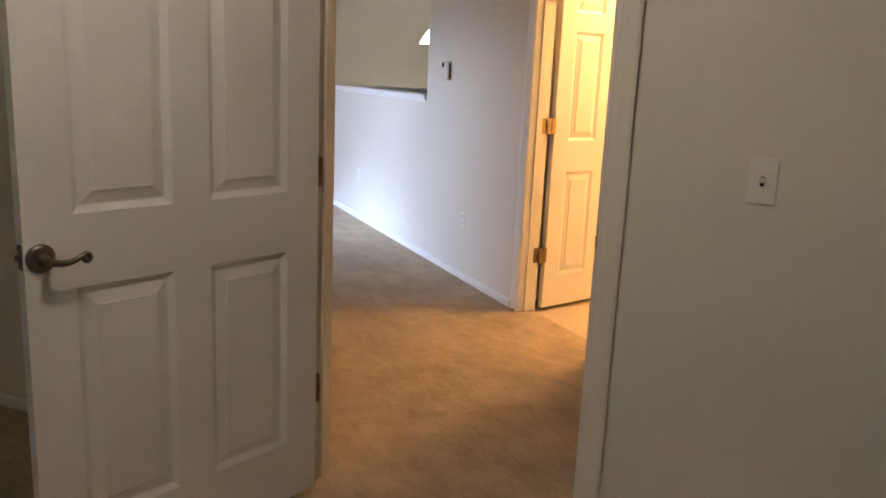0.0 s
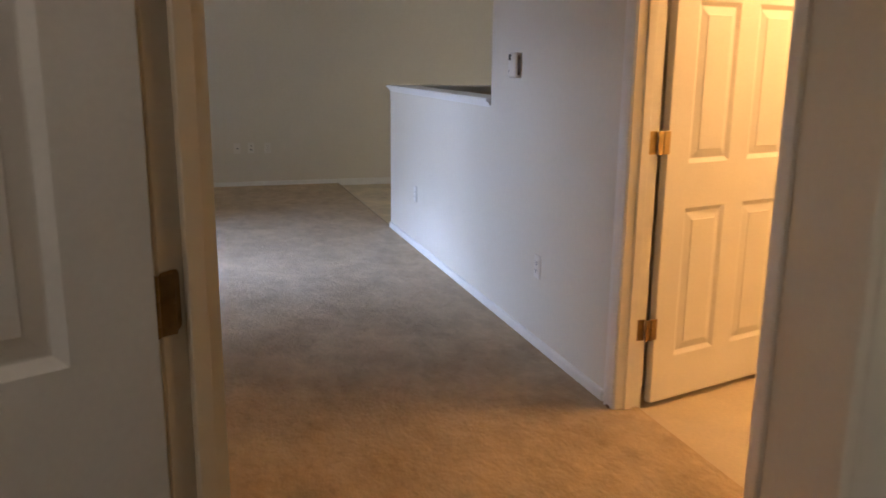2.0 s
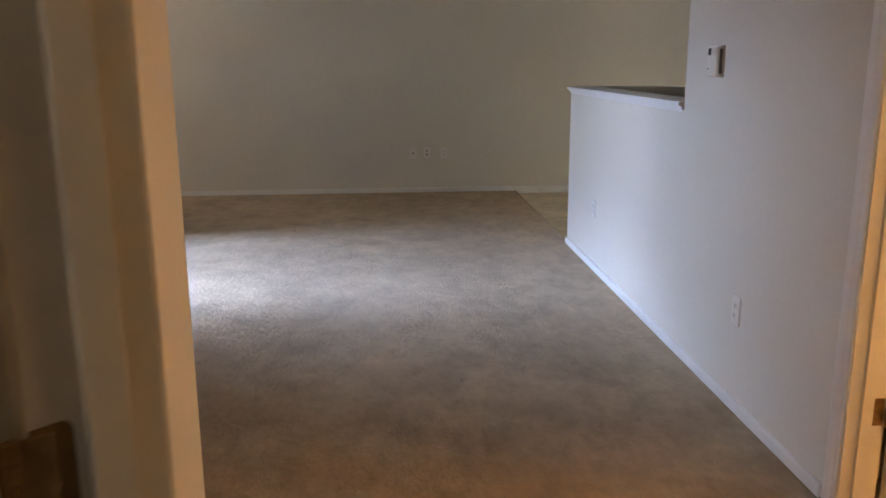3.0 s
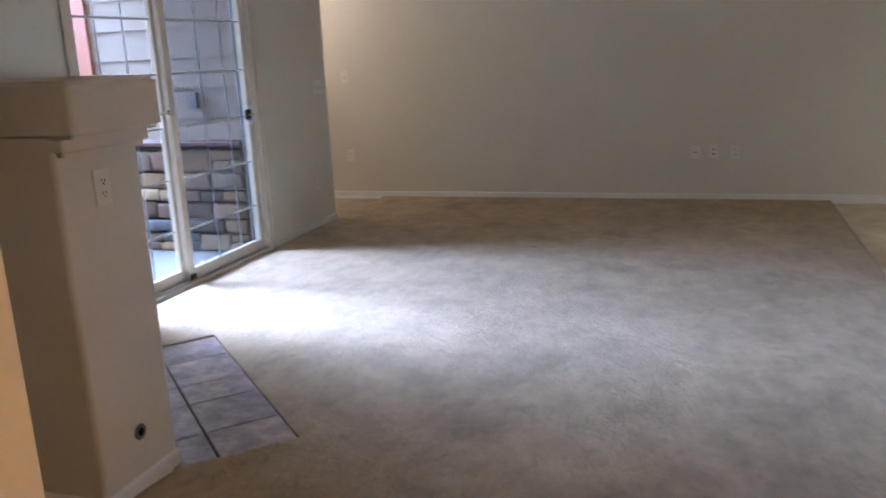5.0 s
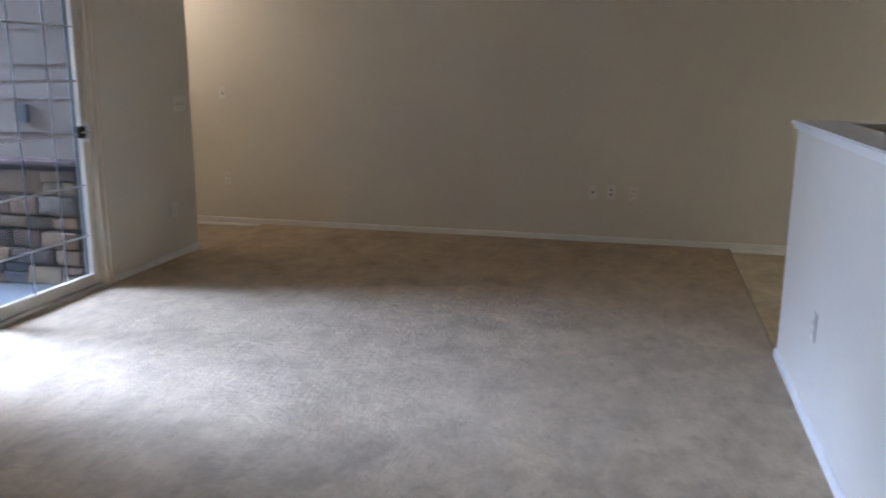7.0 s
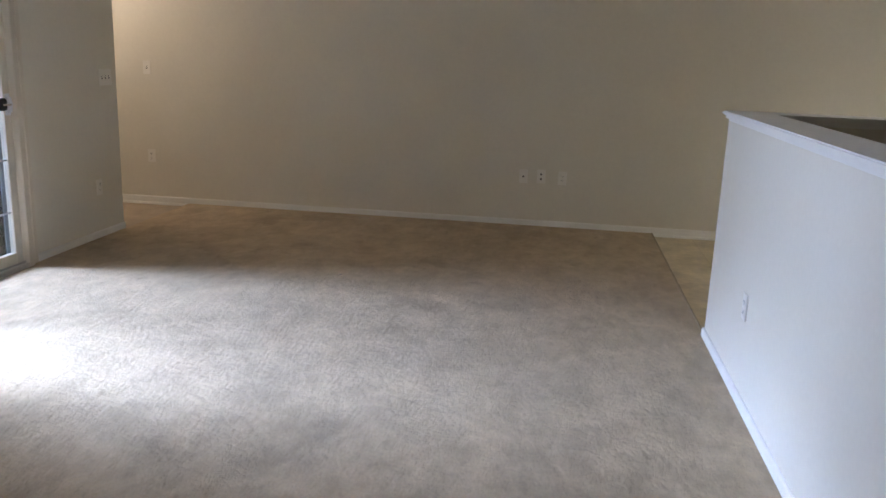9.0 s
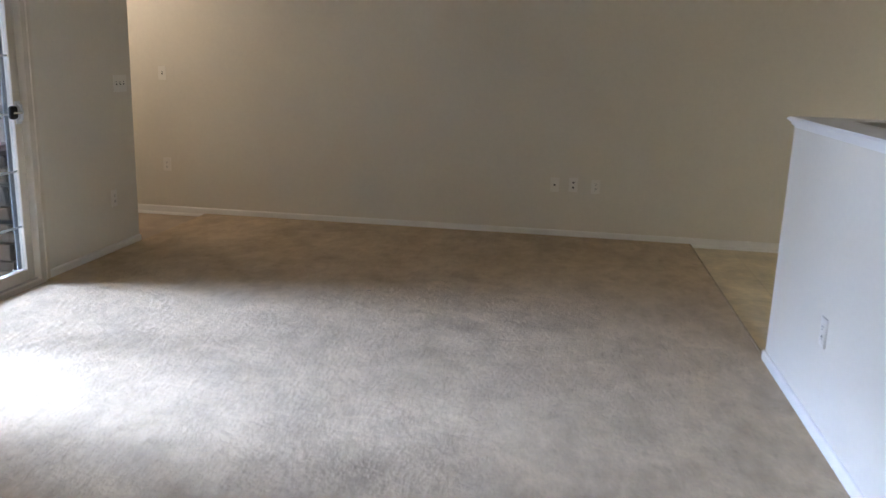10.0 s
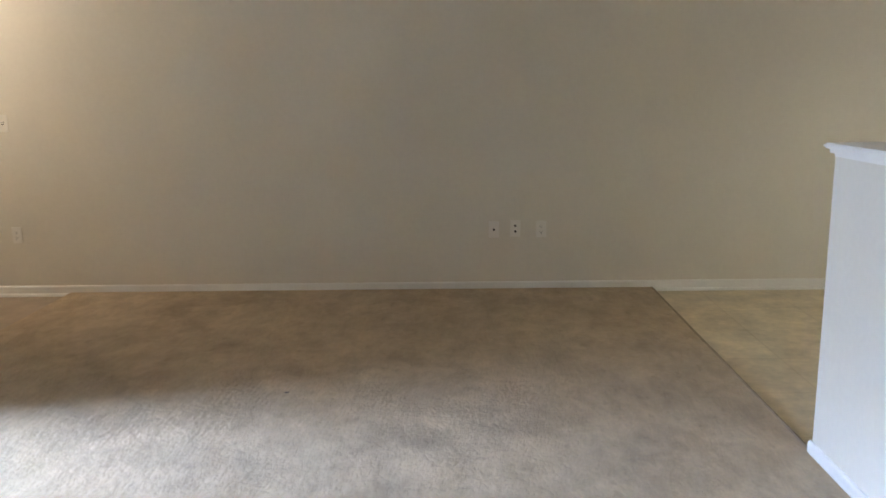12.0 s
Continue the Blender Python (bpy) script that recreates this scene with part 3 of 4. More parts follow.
# bathroom door, swung into the bathroom
door2 = empty("door_2", pose(0.130, -3.842, 0, 0, 0, 13.8), "white six-panel door standing open, lit warm", "door", kind="structure")
panel_leaf("leaf", 0.80, 2.035, door2).location = (0.028, 0.032, 0)
for z in (0.33, 1.075, 1.80):
    hinge(door2, pose(0.004, -0.004, z, 0, 0, 0), BRASS if z > 1 else OLD_BRASS)
bath_frame = door_frame("door_frame_2", pose(0.115, B1 - 0.018, 0, 0, 0, -90) @ Matrix.Diagonal((1, -1, 1, 1)), (B1 - B0) - 0.036, 0.115, "white painted casing and jambs of the bathroom doorway", bare=True)
for z in (0.33, 1.075, 1.80):
    bm = bmesh.new()
    box(bm, (0.0004, 0.004, z - 0.044), (0.002, 0.036, z + 0.044), 0.0007)
    part("hinge_plate", bm, BRASS if z > 1 else OLD_BRASS, bath_frame, "brass hinge plate")
part("chipped_end", bx((-0.046, 0.1285, -0.018), (-0.014, 0.1328, 0.010), 0.003), material("bare_wood", (0.22, 0.13, 0.07), 0.8, vary=0.2, scale=60), bath_frame, "chipped bare wood at the foot of the casing")

# ---- patio door ----
pd = empty("patio_door", Matrix.Translation((XL - 0.07, 0, 0)), "white vinyl sliding patio door with a grid of thin bars, closed", "patio door", kind="structure")
ZT = 2.065
for y0, y1 in ((PD0, PD0 + 0.05), (PD1 - 0.05, PD1)):
    part("jamb", bx((-0.065, y0, -0.03), (0.078, y1, ZT), 0.003), VINYL_FRAME, pd)
part("head", bx((-0.065, PD0 + 0.05, ZT - 0.05), (0.078, PD1 - 0.05, ZT), 0.003), VINYL_FRAME, pd)
part("sill", bx((-0.065, PD0 + 0.05, -0.03), (0.078, PD1 - 0.05, 0.012), 0.003), VINYL_FRAME, pd)
part("track", bx((0.045, PD0 + 0.05, 0.0125), (0.05, PD1 - 0.05, 0.026), 0.001), CHROME, pd)
for y0, y1 in ((PD0 - 0.03, PD0 + 0.004), (PD1 - 0.004, PD1 + 0.03)):
    part("casing", bx((0.0702, y0, 0.0), (0.084, y1, ZT + 0.03), 0.003), VINYL_FRAME, pd)


def sash(y0, y1, x, label):
    """One glazed panel: stiles, rails, glass and the bars between its panes."""
    s, zb, zt = 0.062, 0.014, ZT - 0.052
    p = part("sash", bx((x - 0.018, y0, zb), (x + 0.018, y0 + s, zt), 0.003), VINYL_FRAME, pd, label)
    part("stile", bx((x - 0.018, y1 - s, zb), (x + 0.018, y1, zt), 0.003), VINYL_FRAME, p)
    part("bottom_rail", bx((x - 0.018, y0 + s, zb), (x + 0.018, y1 - s, zb + 0.075), 0.003), VINYL_FRAME, p)
    part("top_rail", bx((x - 0.018, y0 + s, zt - 0.062), (x + 0.018, y1 - s, zt), 0.003), VINYL_FRAME, p)
    for xx in (x,):
        g = part("pane", bx((xx - 0.0015, y0 + s, zb + 0.075), (xx + 0.0015, y1 - s, zt - 0.062)), GLASS, p)
        g.visible_shadow = False
    gap = (y1 - y0 - 2 * s) / 3
    lean = 0.035 if x > 0 else -0.02
    for i in (1, 2):
        yy = y0 + s + gap * i + lean
        part("bar", bx((x + 0.003, yy - 0.0045, zb + 0.075), (x + 0.007, yy + 0.0045, zt - 0.062), 0.001), BARS_THIN, p)
    for i in range(5):
        zz = 0.343 + i * 0.324
        part("bar", bx((x + 0.0023, y0 + s, zz - 0.006), (x + 0.0077, y1 - s, zz + 0.006), 0.001), BARS, p)
    return p


sash(PD0 + 0.05, -0.555, -0.028, "fixed glazed panel")
sliding = sash(-0.60, PD1 - 0.05, 0.016, "sliding glazed panel")
sliding.children[0].data.materials[0] = SCREEN_FRAME
bm = bmesh.new()
tube(bm, [(0.03, PD0 + 0.06, 1.075), (0.036, -0.9, 1.083), (0.036, -0.60, 1.088)], 0.009, 10)
part("security_bar", bm, CHROME, pd, "pale metal security bar", True)
part("bar_bracket", bx((0.034, -0.62, 1.068), (0.05, -0.585, 1.108), 0.003), CHROME, pd)
bm = bx((0.034, PD1 - 0.108, 0.935), (0.042, PD1 - 0.060, 1.065), 0.004, 2)
hd = part("pull_plate", bm, PLATE_WHITE, pd, "white pull plate")
bm = bmesh.new()
tube(bm, [(0.041, PD1 - 0.084, 0.95), (0.060, PD1 - 0.084, 0.96), (0.066, PD1 - 0.084, 1.0), (0.060, PD1 - 0.084, 1.04), (0.041, PD1 - 0.084, 1.05)], 0.008, 8)
part("pull_handle", bm, PLATE_WHITE, hd, "white pull handle", True)
bm = bx((0.036, PD1 - 0.175, 0.965), (0.066, PD1 - 0.112, 1.04), 0.016, 3)
lk = part("lock", bm, BLACK, pd, "black lock body")
bm = bx((0.0665, PD1 - 0.165, 0.995), (0.074, PD1 - 0.09, 1.008), 0.003, 2)
part("lock_lever", bm, CHROME, lk)
bm = bx((0.034, -0.60, 0.02), (0.048, -0.545, 0.06), 0.006, 2)
part("foot_lock", bm, BLACK, pd)
# insect screen outside the sliding panel
scr = part("screen_frame", bx((-0.058, -0.57, 0.014), (-0.048, -0.535, ZT - 0.052), 0.002), SCREEN_FRAME, pd)
part("screen_stile", bx((-0.058, PD1 - 0.085, 0.014), (-0.048, PD1 - 0.05, ZT - 0.052), 0.002), SCREEN_FRAME, scr)
part("screen_mesh", bx((-0.0535, -0.535, 0.03), (-0.0525, PD1 - 0.085, ZT - 0.07)), SCREEN, scr, "dark woven insect screen")

# ---- corner fireplace ----
fp = empty("fireplace", None, "off-white drywall corner fireplace with a thick rounded ledge", "fireplace")
FA, FB, FS = (-2.75, -2.658), (-3.645, -1.878), -3.02     # front corners, plain side
body = [(XL + 0.003, FS), (-2.75, FS), FA, FB, (XL + 0.003, FB[1])]
fdir = Vector((FB[0] - FA[0], FB[1] - FA[1])).normalized()
fnor = Vector((fdir.y, -fdir.x))
flen = (Vector(FB) - Vector(FA)).length


def on_front(s, out=0.0):
    p = Vector(FA) + fdir * s + fnor * out
    return (p.x, p.y)


O0, O1, OD, OZ0, OZ1 = 0.16, flen - 0.16, 0.35, 0.03, 0.80
b = bmesh.new()
prism(b, [body[0], body[1], FA, on_front(O0), on_front(O0, -OD), on_front(O1, -OD), on_front(O1), FB, body[4]], -0.03, 1.18, (1, 2, 7), 0.02)
part("breast", b, WALL, fp, "", True)
b = bmesh.new()
prism(b, [on_front(O0), on_front(O1), on_front(O1, -OD), on_front(O0, -OD)], OZ1, 1.18)
part("lintel", b, WALL, fp)


def grown(d):
    """The body's plan pushed out by d, but for its plain side."""
    k = d * math.tan(radians(22.5))
    side = FS - 0.03 * d
    return [(XL + 0.003, side), (-2.75 + d, side), (FA[0] + d, FA[1] + k), (FB[0] + k, FB[1] + d), (XL + 0.003, FB[1] + d)]


b = bmesh.new()
prism(b, grown(0.085), 1.174, 1.338, (1, 2, 3), 0.025)
bmesh.ops.bevel(b, geom=[e for e in b.edges if abs(e.verts[0].co.z - e.verts[1].co.z) < 1e-5], offset=0.014, segments=3, affect='EDGES')
part("ledge", b, WALL, fp, "thick rounded ledge", True)
b = bmesh.new()
prism(b, grown(0.04), 1.122, 1.173, (1, 2, 3), 0.012)
bmesh.ops.bevel(b, geom=[e for e in b.edges if abs(e.verts[0].co.z - e.verts[1].co.z) < 1e-5 and e.verts[0].co.z < 1.15], offset=0.018, segments=3, affect='EDGES')
part("moulding", b, WALL, fp, "", True)
# black metal firebox: lining, frame, glass doors
b = bmesh.new()
prism(b, [on_front(O0 + 0.002, -0.02), on_front(O0 + 0.02, -0.02), on_front(O0 + 0.02, -OD + 0.02), on_front(O1 - 0.02, -OD + 0.02), on_front(O1 - 0.02, -0.02),
          on_front(O1 - 0.002, -0.02), on_front(O1 - 0.002, -OD + 0.003), on_front(O0 + 0.002, -OD + 0.003)], -0.01, OZ1 - 0.01)
fbx = part("firebox", b, BLACK, fp, "black metal firebox")
for s0, s1, z0, z1 in ((O0 - 0.04, O0 + 0.05, -0.005, OZ1 + 0.05), (O1 - 0.05, O1 + 0.04, -0.005, OZ1 + 0.05), (O0 + 0.05, O1 - 0.05, OZ1 - 0.09, OZ1 + 0.05), (O0 + 0.05, O1 - 0.05, -0.005, 0.09)):
    b = bmesh.new()
    prism(b, [on_front(s0, 0.001), on_front(s1, 0.001), on_front(s1, 0.014), on_front(s0, 0.014)], z0, z1)
    part("frame", b, BLACK, fbx)
for i in range(4):
    b = bmesh.new()
    prism(b, [on_front(O0 + 0.06, 0.015), on_front(O1 - 0.06, 0.015), on_front(O1 - 0.06, 0.019), on_front(O0 + 0.06, 0.019)], OZ1 - 0.07 + i * 0.028, OZ1 - 0.056 + i * 0.028)
    part("louvre", b, BLACK, fbx)
# gas key valve
b = bmesh.new()
lathe(b, [(0.027, 0.0), (0.027, 0.003), (0.022, 0.006), (0.0155, 0.006), (0.015, 0.001)], 24)
v = part("valve_ring", b, PEWTER, fp, "dark metal gas-key ring", True)
v.matrix_local = pose(-2.7495, -2.83, 0.192, 0, 90, 0)
b = bmesh.new()
lathe(b, [(0.0, 0.0035), (0.0148, 0.003), (0.0148, 0.0)], 20)
part("valve_hole", b, DARK, v)
baseboard((-2.738, FS), (XL, FS))
baseboard((-2.75, FA[1]), (-2.75, FS - 0.012))

# hearth of slate tiles, set a little below the carpet
hearth = empty("hearth", None, "grey-brown slate tile hearth set into the carpet", "hearth")
hd_ = Vector((HA[0] - HC[0], HA[1] - HC[1]))
hlen = hd_.length
hd_.normalize()
hn = Vector((hd_.y, -hd_.x))
if hn.x < 0:
    hn = -hn


def hp(s, d):
    p = Vector(HC) + hd_ * s - hn * d
    return (p.x, p.y)


b = bmesh.new()
prism(b, [hp(0.0, 0.0), hp(hlen, 0.0), hp(hlen, 0.455), hp(0.0, 0.455)], -0.058, -0.018)
part("grout_bed", b, GROUT, hearth)
cuts = [0.004, 0.25, 0.555, 0.772, 1.083, hlen - 0.004]
for d0, d1 in ((0.004, 0.290), (0.300, 0.452)):
    for s0, s1 in zip(cuts, cuts[1:]):
        b = bmesh.new()
        prism(b, [hp(s0 + 0.002, d0), hp(s1 - 0.002, d0), hp(s1 - 0.002, d1), hp(s0 + 0.002, d1)], -0.03, -0.008 + random.uniform(-0.001, 0.001))
        bmesh.ops.bevel(b, geom=[e for e in b.edges if min(e.verts[0].co.z, e.verts[1].co.z) > -0.02], offset=0.003, segments=2, affect='EDGES')
        part("tile", b, TILE, hearth)

# ---- wall plates and controls ----


def plate(place, yaw, kind, group="", label="", w=0.07, h=0.115):
    """A wall plate whose back lies on the wall; it faces -y before the turn by yaw."""
    names = {"outlet": ("electrical_outlet", "ivory duplex electrical outlet on the wall", "outlet"),
             "switch": ("light_switch", "ivory toggle light switch on the wall", "light switch"),
             "triple": ("triple_light_switch", "ivory three-toggle light switch on the wall", "light switch"),
             "coax": ("cable_socket", "ivory cable socket plate on the wall", "socket"),
             "phone": ("phone_socket", "ivory twin phone socket plate on the wall", "socket")}
    nm, lb, cat = names[kind]
    if kind == "triple":
        w = 0.165
    ob = empty(nm, Matrix.Translation(place) @ pose(0, 0, 0, 0, 0, yaw), label or lb, cat, group)
    part("cover_plate", bx((-w / 2, -0.006, -h / 2), (w / 2, -0.0003, h / 2), 0.0025, 2), PLATE, ob)
    if kind == "outlet":
        for s in (-1, 1):
            rc = part("receptacle", bx((-0.017, -0.0085, s * 0.0195 - 0.014), (0.017, -0.0062, s * 0.0195 + 0.014), 0.001), PLATE, ob)
            for x in (-0.0065, 0.0065):
                part("slot", bx((x - 0.0012, -0.0092, s * 0.0195 - 0.002), (x + 0.0012, -0.0082, s * 0.0195 + 0.007)), DARK, rc)
            part("ground_hole", bx((-0.0025, -0.0092, s * 0.0195 - 0.010), (0.0025, -0.0082, s * 0.0195 - 0.0055)), DARK, rc)
    elif kind in ("switch", "triple"):
        for x in ((0,) if kind == "switch" else (-0.046, 0, 0.046)):
            part("slot", bx((x - 0.005, -0.0068, -0.012), (x + 0.005, -0.0058, 0.012)), DARK, ob)
            bm = bx((x - 0.0042, -0.017, -0.002), (x + 0.0042, -0.0062, 0.010), 0.001)
            part("toggle", bm, PLATE, ob)
    elif kind == "coax":
        bm = bmesh.new()
        tube(bm, [(0, -0.0055, 0), (0, -0.016, 0)], 0.0075, 10)
        part("jack", bm, DARK, ob)
    else:
        for z in (-0.02, 0.02):
            part("jack", bx((-0.007, -0.0072, z - 0.007), (0.007, -0.0056, z + 0.007)), DARK, ob)
    for z in (-0.042, 0.042):
        bm = bmesh.new()
        tube(bm, [(0, -0.0058, z), (0, -0.0072, z)], 0.003, 8)
        part("screw", bm, PLATE, ob)
    return ob


plate((0, -3.03, 0.40), -90, "outlet", "wall outlets")
plate((0, -0.785, 0.405), -90, "outlet", "wall outlets")
plate((-1.088, YF, 0.415), 0, "coax")
plate((-0.94, YF, 0.42), 0, "phone")
plate((-0.763, YF, 0.415), 0, "outlet", "wall outlets")
plate((-4.407, YF, 1.18), 0, "switch", "light switches")
plate((-4.398, YF, 0.411), 0, "outlet", "wall outlets")
plate((XL, 1.36, 1.138), 90, "triple")
plate((XL, 1.20, 0.365), 90, "outlet", "wall outlets")
plate((XL, -2.37, 1.51), 90, "coax")
plate((XL, -2.118, 1.51), 90, "outlet", "wall outlets")
plate((-2.75, -2.842, 1.012), 90, "outlet", "wall outlets")
plate((-0.736, -6.289, 1.12), -45, "switch", "light switches")

th = empty("thermostat", Matrix.Translation((0, -2.69, 1.358)), "white plastic thermostat with a small dark display", "thermostat")
part("backplate", bx((-0.006, -0.056, -0.070), (-0.0003, 0.052, 0.058), 0.002), PLATE, th)
bm = bx((-0.032, -0.054, -0.068), (-0.0063, 0.05, 0.056), 0.012, 4)
part("case", bm, PLATE, th, "", True)
part("display", bx((-0.0335, 0.008, 0.018), (-0.0318, 0.036, 0.046), 0.0005), DISPLAY, th, "small dark display")
part("side_vent", bx((-0.021, -0.0555, -0.054), (-0.0085, -0.0535, 0.043), 0.0006), VENT, th, "dark slotted side")
for y, z in ((-0.012, 0.040), (-0.012, 0.024), (-0.03, 0.040), (-0.03, 0.024)):
    part("button", bx((-0.0345, y - 0.006, z - 0.004), (-0.0318, y + 0.006, z + 0.004), 0.001), PLATE, th)
part("indicator", bx((-0.0332, 0.028, -0.038), (-0.0318, 0.034, -0.032)), DARK, th)

# a scrap on the carpet
bm = bmesh.new()
bmesh.ops.create_icosphere(bm, subdivisions=2, radius=0.009)
for v in bm.verts:
    q = noise.noise_vector(v.co * 160)
    v.co = Vector((v.co.x * 1.4 + q.x * 0.005, v.co.y * 0.9 + q.y * 0.005, max(v.co.z * 0.35, -0.003) + q.z * 0.001))
lint = tagged(link("lint_scrap", bm, VENT, None, "", True), "tiny dark scrap of lint lying on the carpet", "lint")
lint.location = (-2.140, 0.652, 0.003)

# pendant over the dining floor
pl = empty("pendant_lamp_shade", Matrix.Translation((1.57, 1.2, 1.65)), "white opal glass bell pendant, lit", "pendant lamp")
bm = bmesh.new()
lathe(bm, [(0.205, 0.0), (0.19, 0.03), (0.155, 0.09), (0.11, 0.15), (0.06, 0.20), (0.035, 0.215), (0.032, 0.213), (0.058, 0.196), (0.107, 0.146), (0.151, 0.087), (0.186, 0.028), (0.201, 0.0), (0.205, 0.0)], 36)
part("shade", bm, SHADE, pl, "white opal glass shade", True)
bm = bmesh.new()
lathe(bm, [(0.0, 0.29), (0.02, 0.285), (0.036, 0.25), (0.036, 0.21), (0.0, 0.21)], 20)
part("holder", bm, BRASS, pl, "", True)
bm = bmesh.new()
tube(bm, [(0, 0, 0.285), (0, 0, ZC - 1.65)], 0.004, 8)
part("cord", bm, BRASS, pl)

# ---- patio ----
structure("ground", bx((-400, -400, -0.5), (400, 400, -0.35)), GROUND, "pale dry ground")
structure("patio_floor", bx((-6.5, -3.6, -0.35), (XL - 0.14, 0.9, -0.03), 0.004), CONCRETE, "pale concrete patio slab")
# slab out of view, added to keep steep sky light off the carpet
structure("patio_ceiling", bx((-5.6, -3.6, 2.56), (XL - 0.142, 0.9, 2.70)), CEIL, "unseen slab added over the patio door to block high sky light")
structure("backdrop", bx((-72, 30, -0.35), (-70, 170, 45)), glow("hazy_sky", (0.93, 0.96, 1.0), 1.0), "white hazy sky beyond the patio")
YS = 0.42
# wall out of view, added to narrow the daylight reaching the patio door
structure("patio_side_wall", bx((-6.3, -1.92, -0.03), (XL - 0.142, -1.72, 2.515)), SIDING, "unseen wall added to block sky light from the patio's south")
sw = empty("siding_wall", None, "grey-beige lap-sided outside wall above a stone base", "outside wall", kind="structure")
part("core", bx((-5.68, YS + 0.03, -0.03), (XL - 0.142, ST - 0.137, 2.515)), MORTAR, sw)
zz = 0.812
k = 0
while zz < 2.5:
    hgt = min(0.218 if k else 0.168, 2.512 - zz)
    bm = bmesh.new()
    x0, x1 = -5.51, XL - 0.145
    prof = [(YS + 0.029, zz), (YS + 0.0, zz), (YS + 0.002, zz + 0.004), (YS + 0.016, zz + hgt + 0.012), (YS + 0.029, zz + hgt + 0.012)]
    prof = [(y, min(z, 2.512)) for y, z in prof]
    rings = [[bm.verts.new((x, y, z)) for y, z in prof] for x in (x0, x1)]
    for j in range(5):
        bm.faces.new((rings[0][j], rings[0][(j + 1) % 5], rings[1][(j + 1) % 5], rings[1][j]))
    bm.faces.new(rings[0])
    bm.faces.new(rings[1][::-1])
    part("siding_board", bm, SIDING, sw)
    zz += hgt
    k += 1
part("corner_board", bx((-5.68, YS - 0.012, 0.812), (-5.512, YS + 0.2, 2.512), 0.004), REDWOOD, sw, "red-brown stained corner board")
part("stone_cap", bx((-5.715, YS - 0.12, 0.775), (XL - 0.145, YS + 0.03, 0.811), 0.006), DARKWOOD, sw, "dark red-brown ledge")
base = part("stone_base", bx((-5.675, YS - 0.055, -0.03), (XL - 0.146, YS + 0.028, 0.774)), MORTAR, sw, "dark recessed mortar")
z = -0.026
rng = random.Random(5)


def stone(a, c, z0, z1):
    bm = bmesh.new()
    dy = rng.uniform(0.0, 0.028)
    box(bm, (a + 0.003, YS - 0.082 - dy, z0 + 0.003), (c - 0.003, YS - 0.05, z1 - 0.003), min(0.016, (z1 - z0) * 0.16), 2)
    bmesh.ops.subdivide_edges(bm, edges=[e for e in bm.edges if e.calc_length() > 0.05], cuts=2, use_grid_fill=True)
    for v in bm.verts:
        q = noise.noise_vector(v.co * 8 + Vector((a * 7, 3, z0 * 5))) + 0.5 * noise.noise_vector(v.co * 22)
        v.co += Vector((q.x * 0.013, q.y * 0.012, q.z * 0.010))
    part("stone", bm, rng.choice(STONES + STONES[:3] + STONES[4:]), base, "", True)


for hgt in (0.14, 0.105, 0.125, 0.09, 0.13, 0.165):
    a, e = -5.69, XL - 0.15
    while a < e - 0.03:
        w = min(rng.choice((0.11, 0.16, 0.22, 0.28, 0.36)) * rng.uniform(0.85, 1.15), e - a)
        if e - a - w < 0.08:
            w = e - a
        if w < 0.22 and hgt > 0.13 and rng.random() < 0.45:
            cut = z + hgt * rng.uniform(0.4, 0.6)
            stone(a, a + w, z, cut)
            stone(a, a + w, cut, z + hgt)
        else:
            stone(a, a + w, z, z + hgt + rng.uniform(-0.012, 0.004))
        a += w
    z += hgt + 0.004
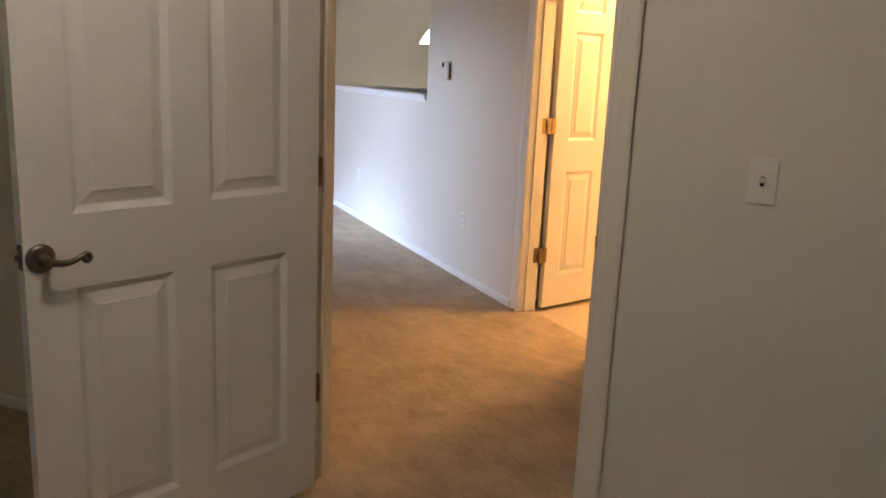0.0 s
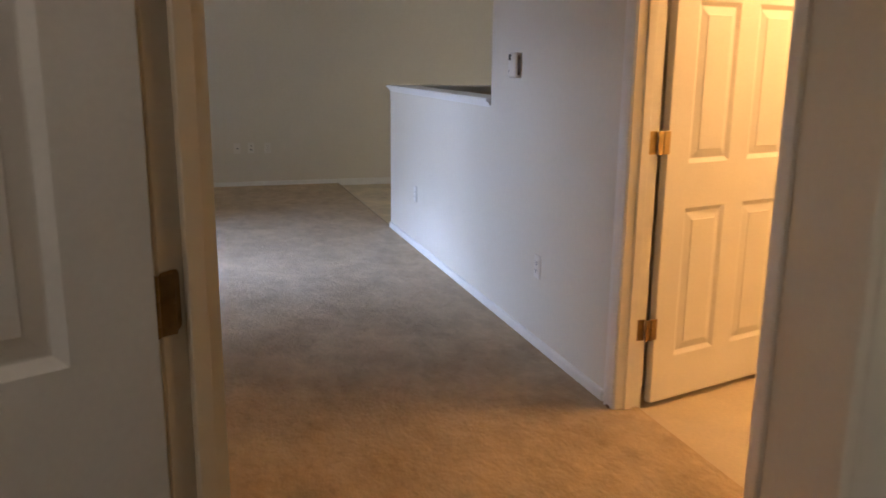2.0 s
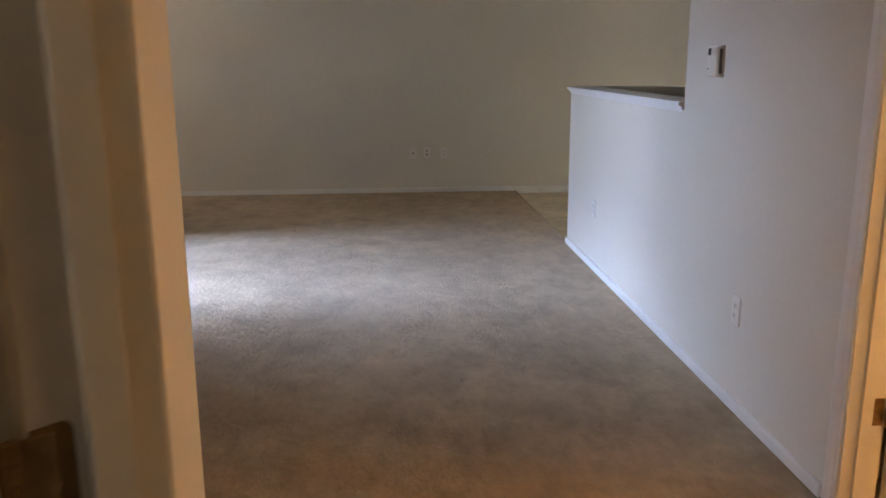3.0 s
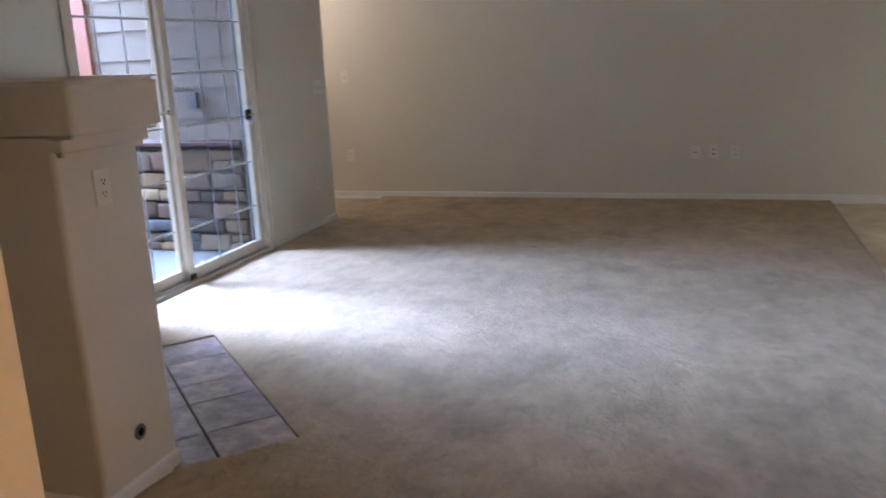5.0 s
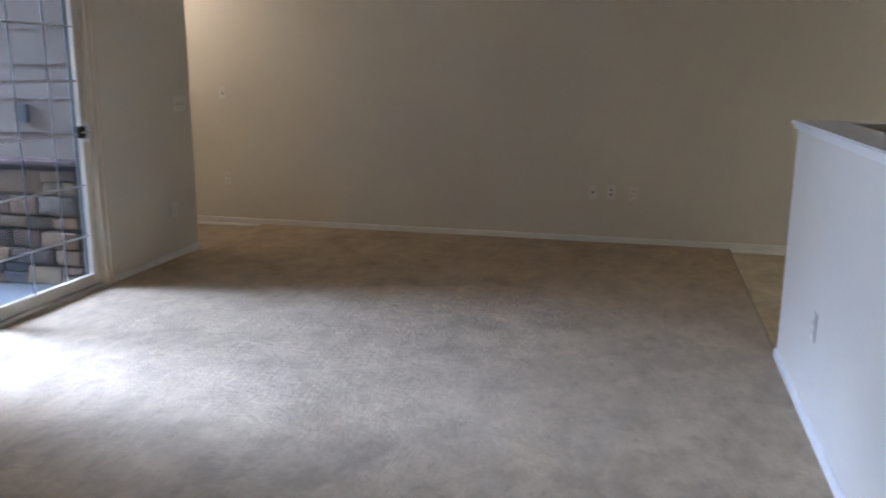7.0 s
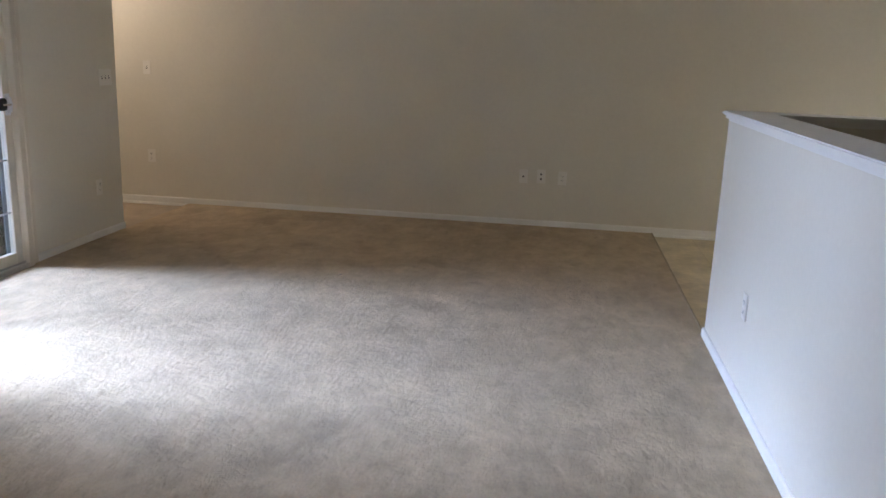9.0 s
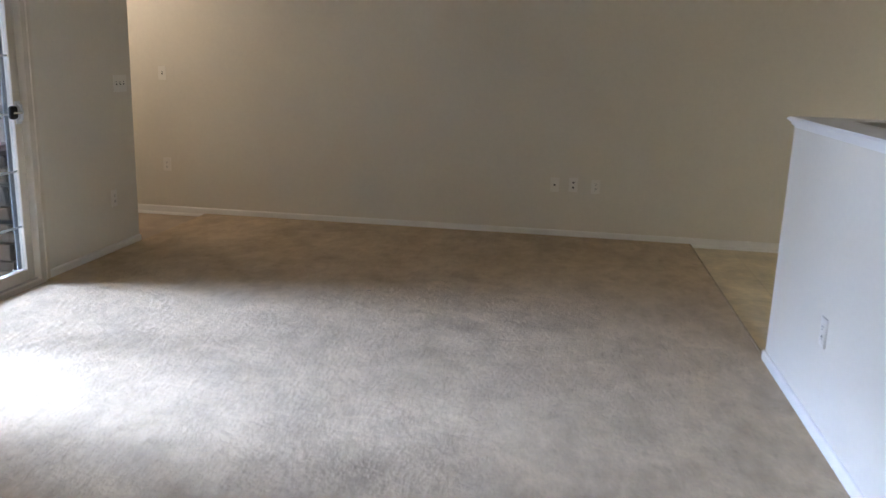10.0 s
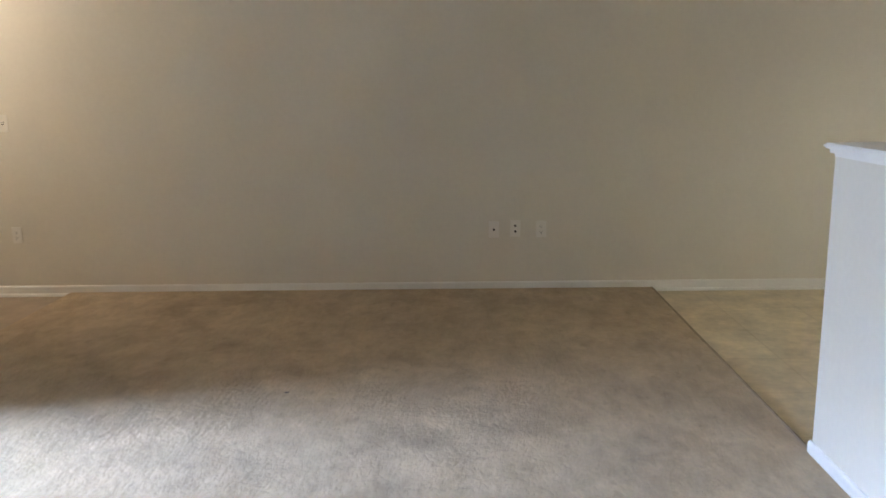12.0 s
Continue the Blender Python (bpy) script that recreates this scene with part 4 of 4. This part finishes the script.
# outlet box on the siding
ob = empty("outdoor_outlet_box", Matrix.Translation((-4.64, YS + 0.004, 1.105)), "grey weatherproof outlet box on the siding", "outlet box")
part("box_body", bx((-0.035, -0.024, -0.058), (0.035, 0.012, 0.058), 0.005, 2), material("grey_metal", (0.07, 0.075, 0.085), 0.55, 0.1), ob)
part("cover", bx((-0.038, -0.031, -0.06), (0.038, -0.0245, 0.06), 0.003), material("grey_cover", (0.085, 0.09, 0.10), 0.5, 0.1), ob)

# railing at the patio's edge
po = empty("railing_post", Matrix.Translation((-6.24, 0.56, 0)), "dark red-brown wooden railing column", "railing post")
for y0 in (-0.118, 0.005):
    part("shaft", bx((-0.118, y0, -0.03), (0.118, y0 + 0.113, 1.045), 0.018, 3), DARKWOOD, po)
part("plinth", bx((-0.135, -0.135, -0.03), (0.135, 0.135, 0.075), 0.006), REDWOOD, po)
part("post_cap", bx((-0.130, -0.130, 1.046), (0.130, 0.130, 1.075), 0.010, 2), REDWOOD, po)
ra = empty("patio_railing", None, "red-brown stained wooden railing", "railing")
for y0, y1 in ((-1.70, 0.425),):
    part("top_rail", bx((-6.33, y0, 0.95), (-6.21, y1, 1.0), 0.006), REDWOOD, ra)
    part("bottom_rail", bx((-6.31, y0, 0.10), (-6.23, y1, 0.15), 0.006), REDWOOD, ra)
part("short_rail", bx((-6.11, 0.53, 0.97), (-5.69, 0.60, 1.07), 0.006), REDWOOD, ra)
part("short_rail", bx((-6.09, 0.53, 0.10), (-5.70, 0.59, 0.15), 0.006), REDWOOD, ra)
for i in range(17):
    y = -1.66 + i * 0.12
    part("baluster", bx((-6.288, y, 0.151), (-6.252, y + 0.036, 0.949), 0.003), REDWOOD, ra)

# window frames out of the camera's way
for nm, x, y0, y1, z0, z1 in (("window_1", BW - 0.07, -9.3, -8.3, 0.9, 2.0),):
    wnd = empty(nm, None, "white framed window", "window", kind="structure")
    for a, c, d, e in ((y0, y0 + 0.05, z0, z1), (y1 - 0.05, y1, z0, z1), (y0 + 0.05, y1 - 0.05, z0, z0 + 0.05), (y0 + 0.05, y1 - 0.05, z1 - 0.05, z1)):
        part("window_frame", bx((x - 0.03, a, d), (x + 0.03, c, e), 0.003), VINYL_FRAME, wnd)
    g = part("pane", bx((x - 0.003, y0 + 0.05, z0 + 0.05), (x + 0.003, y1 - 0.05, z1 - 0.05)), GLASS, wnd)
    g.visible_shadow = False
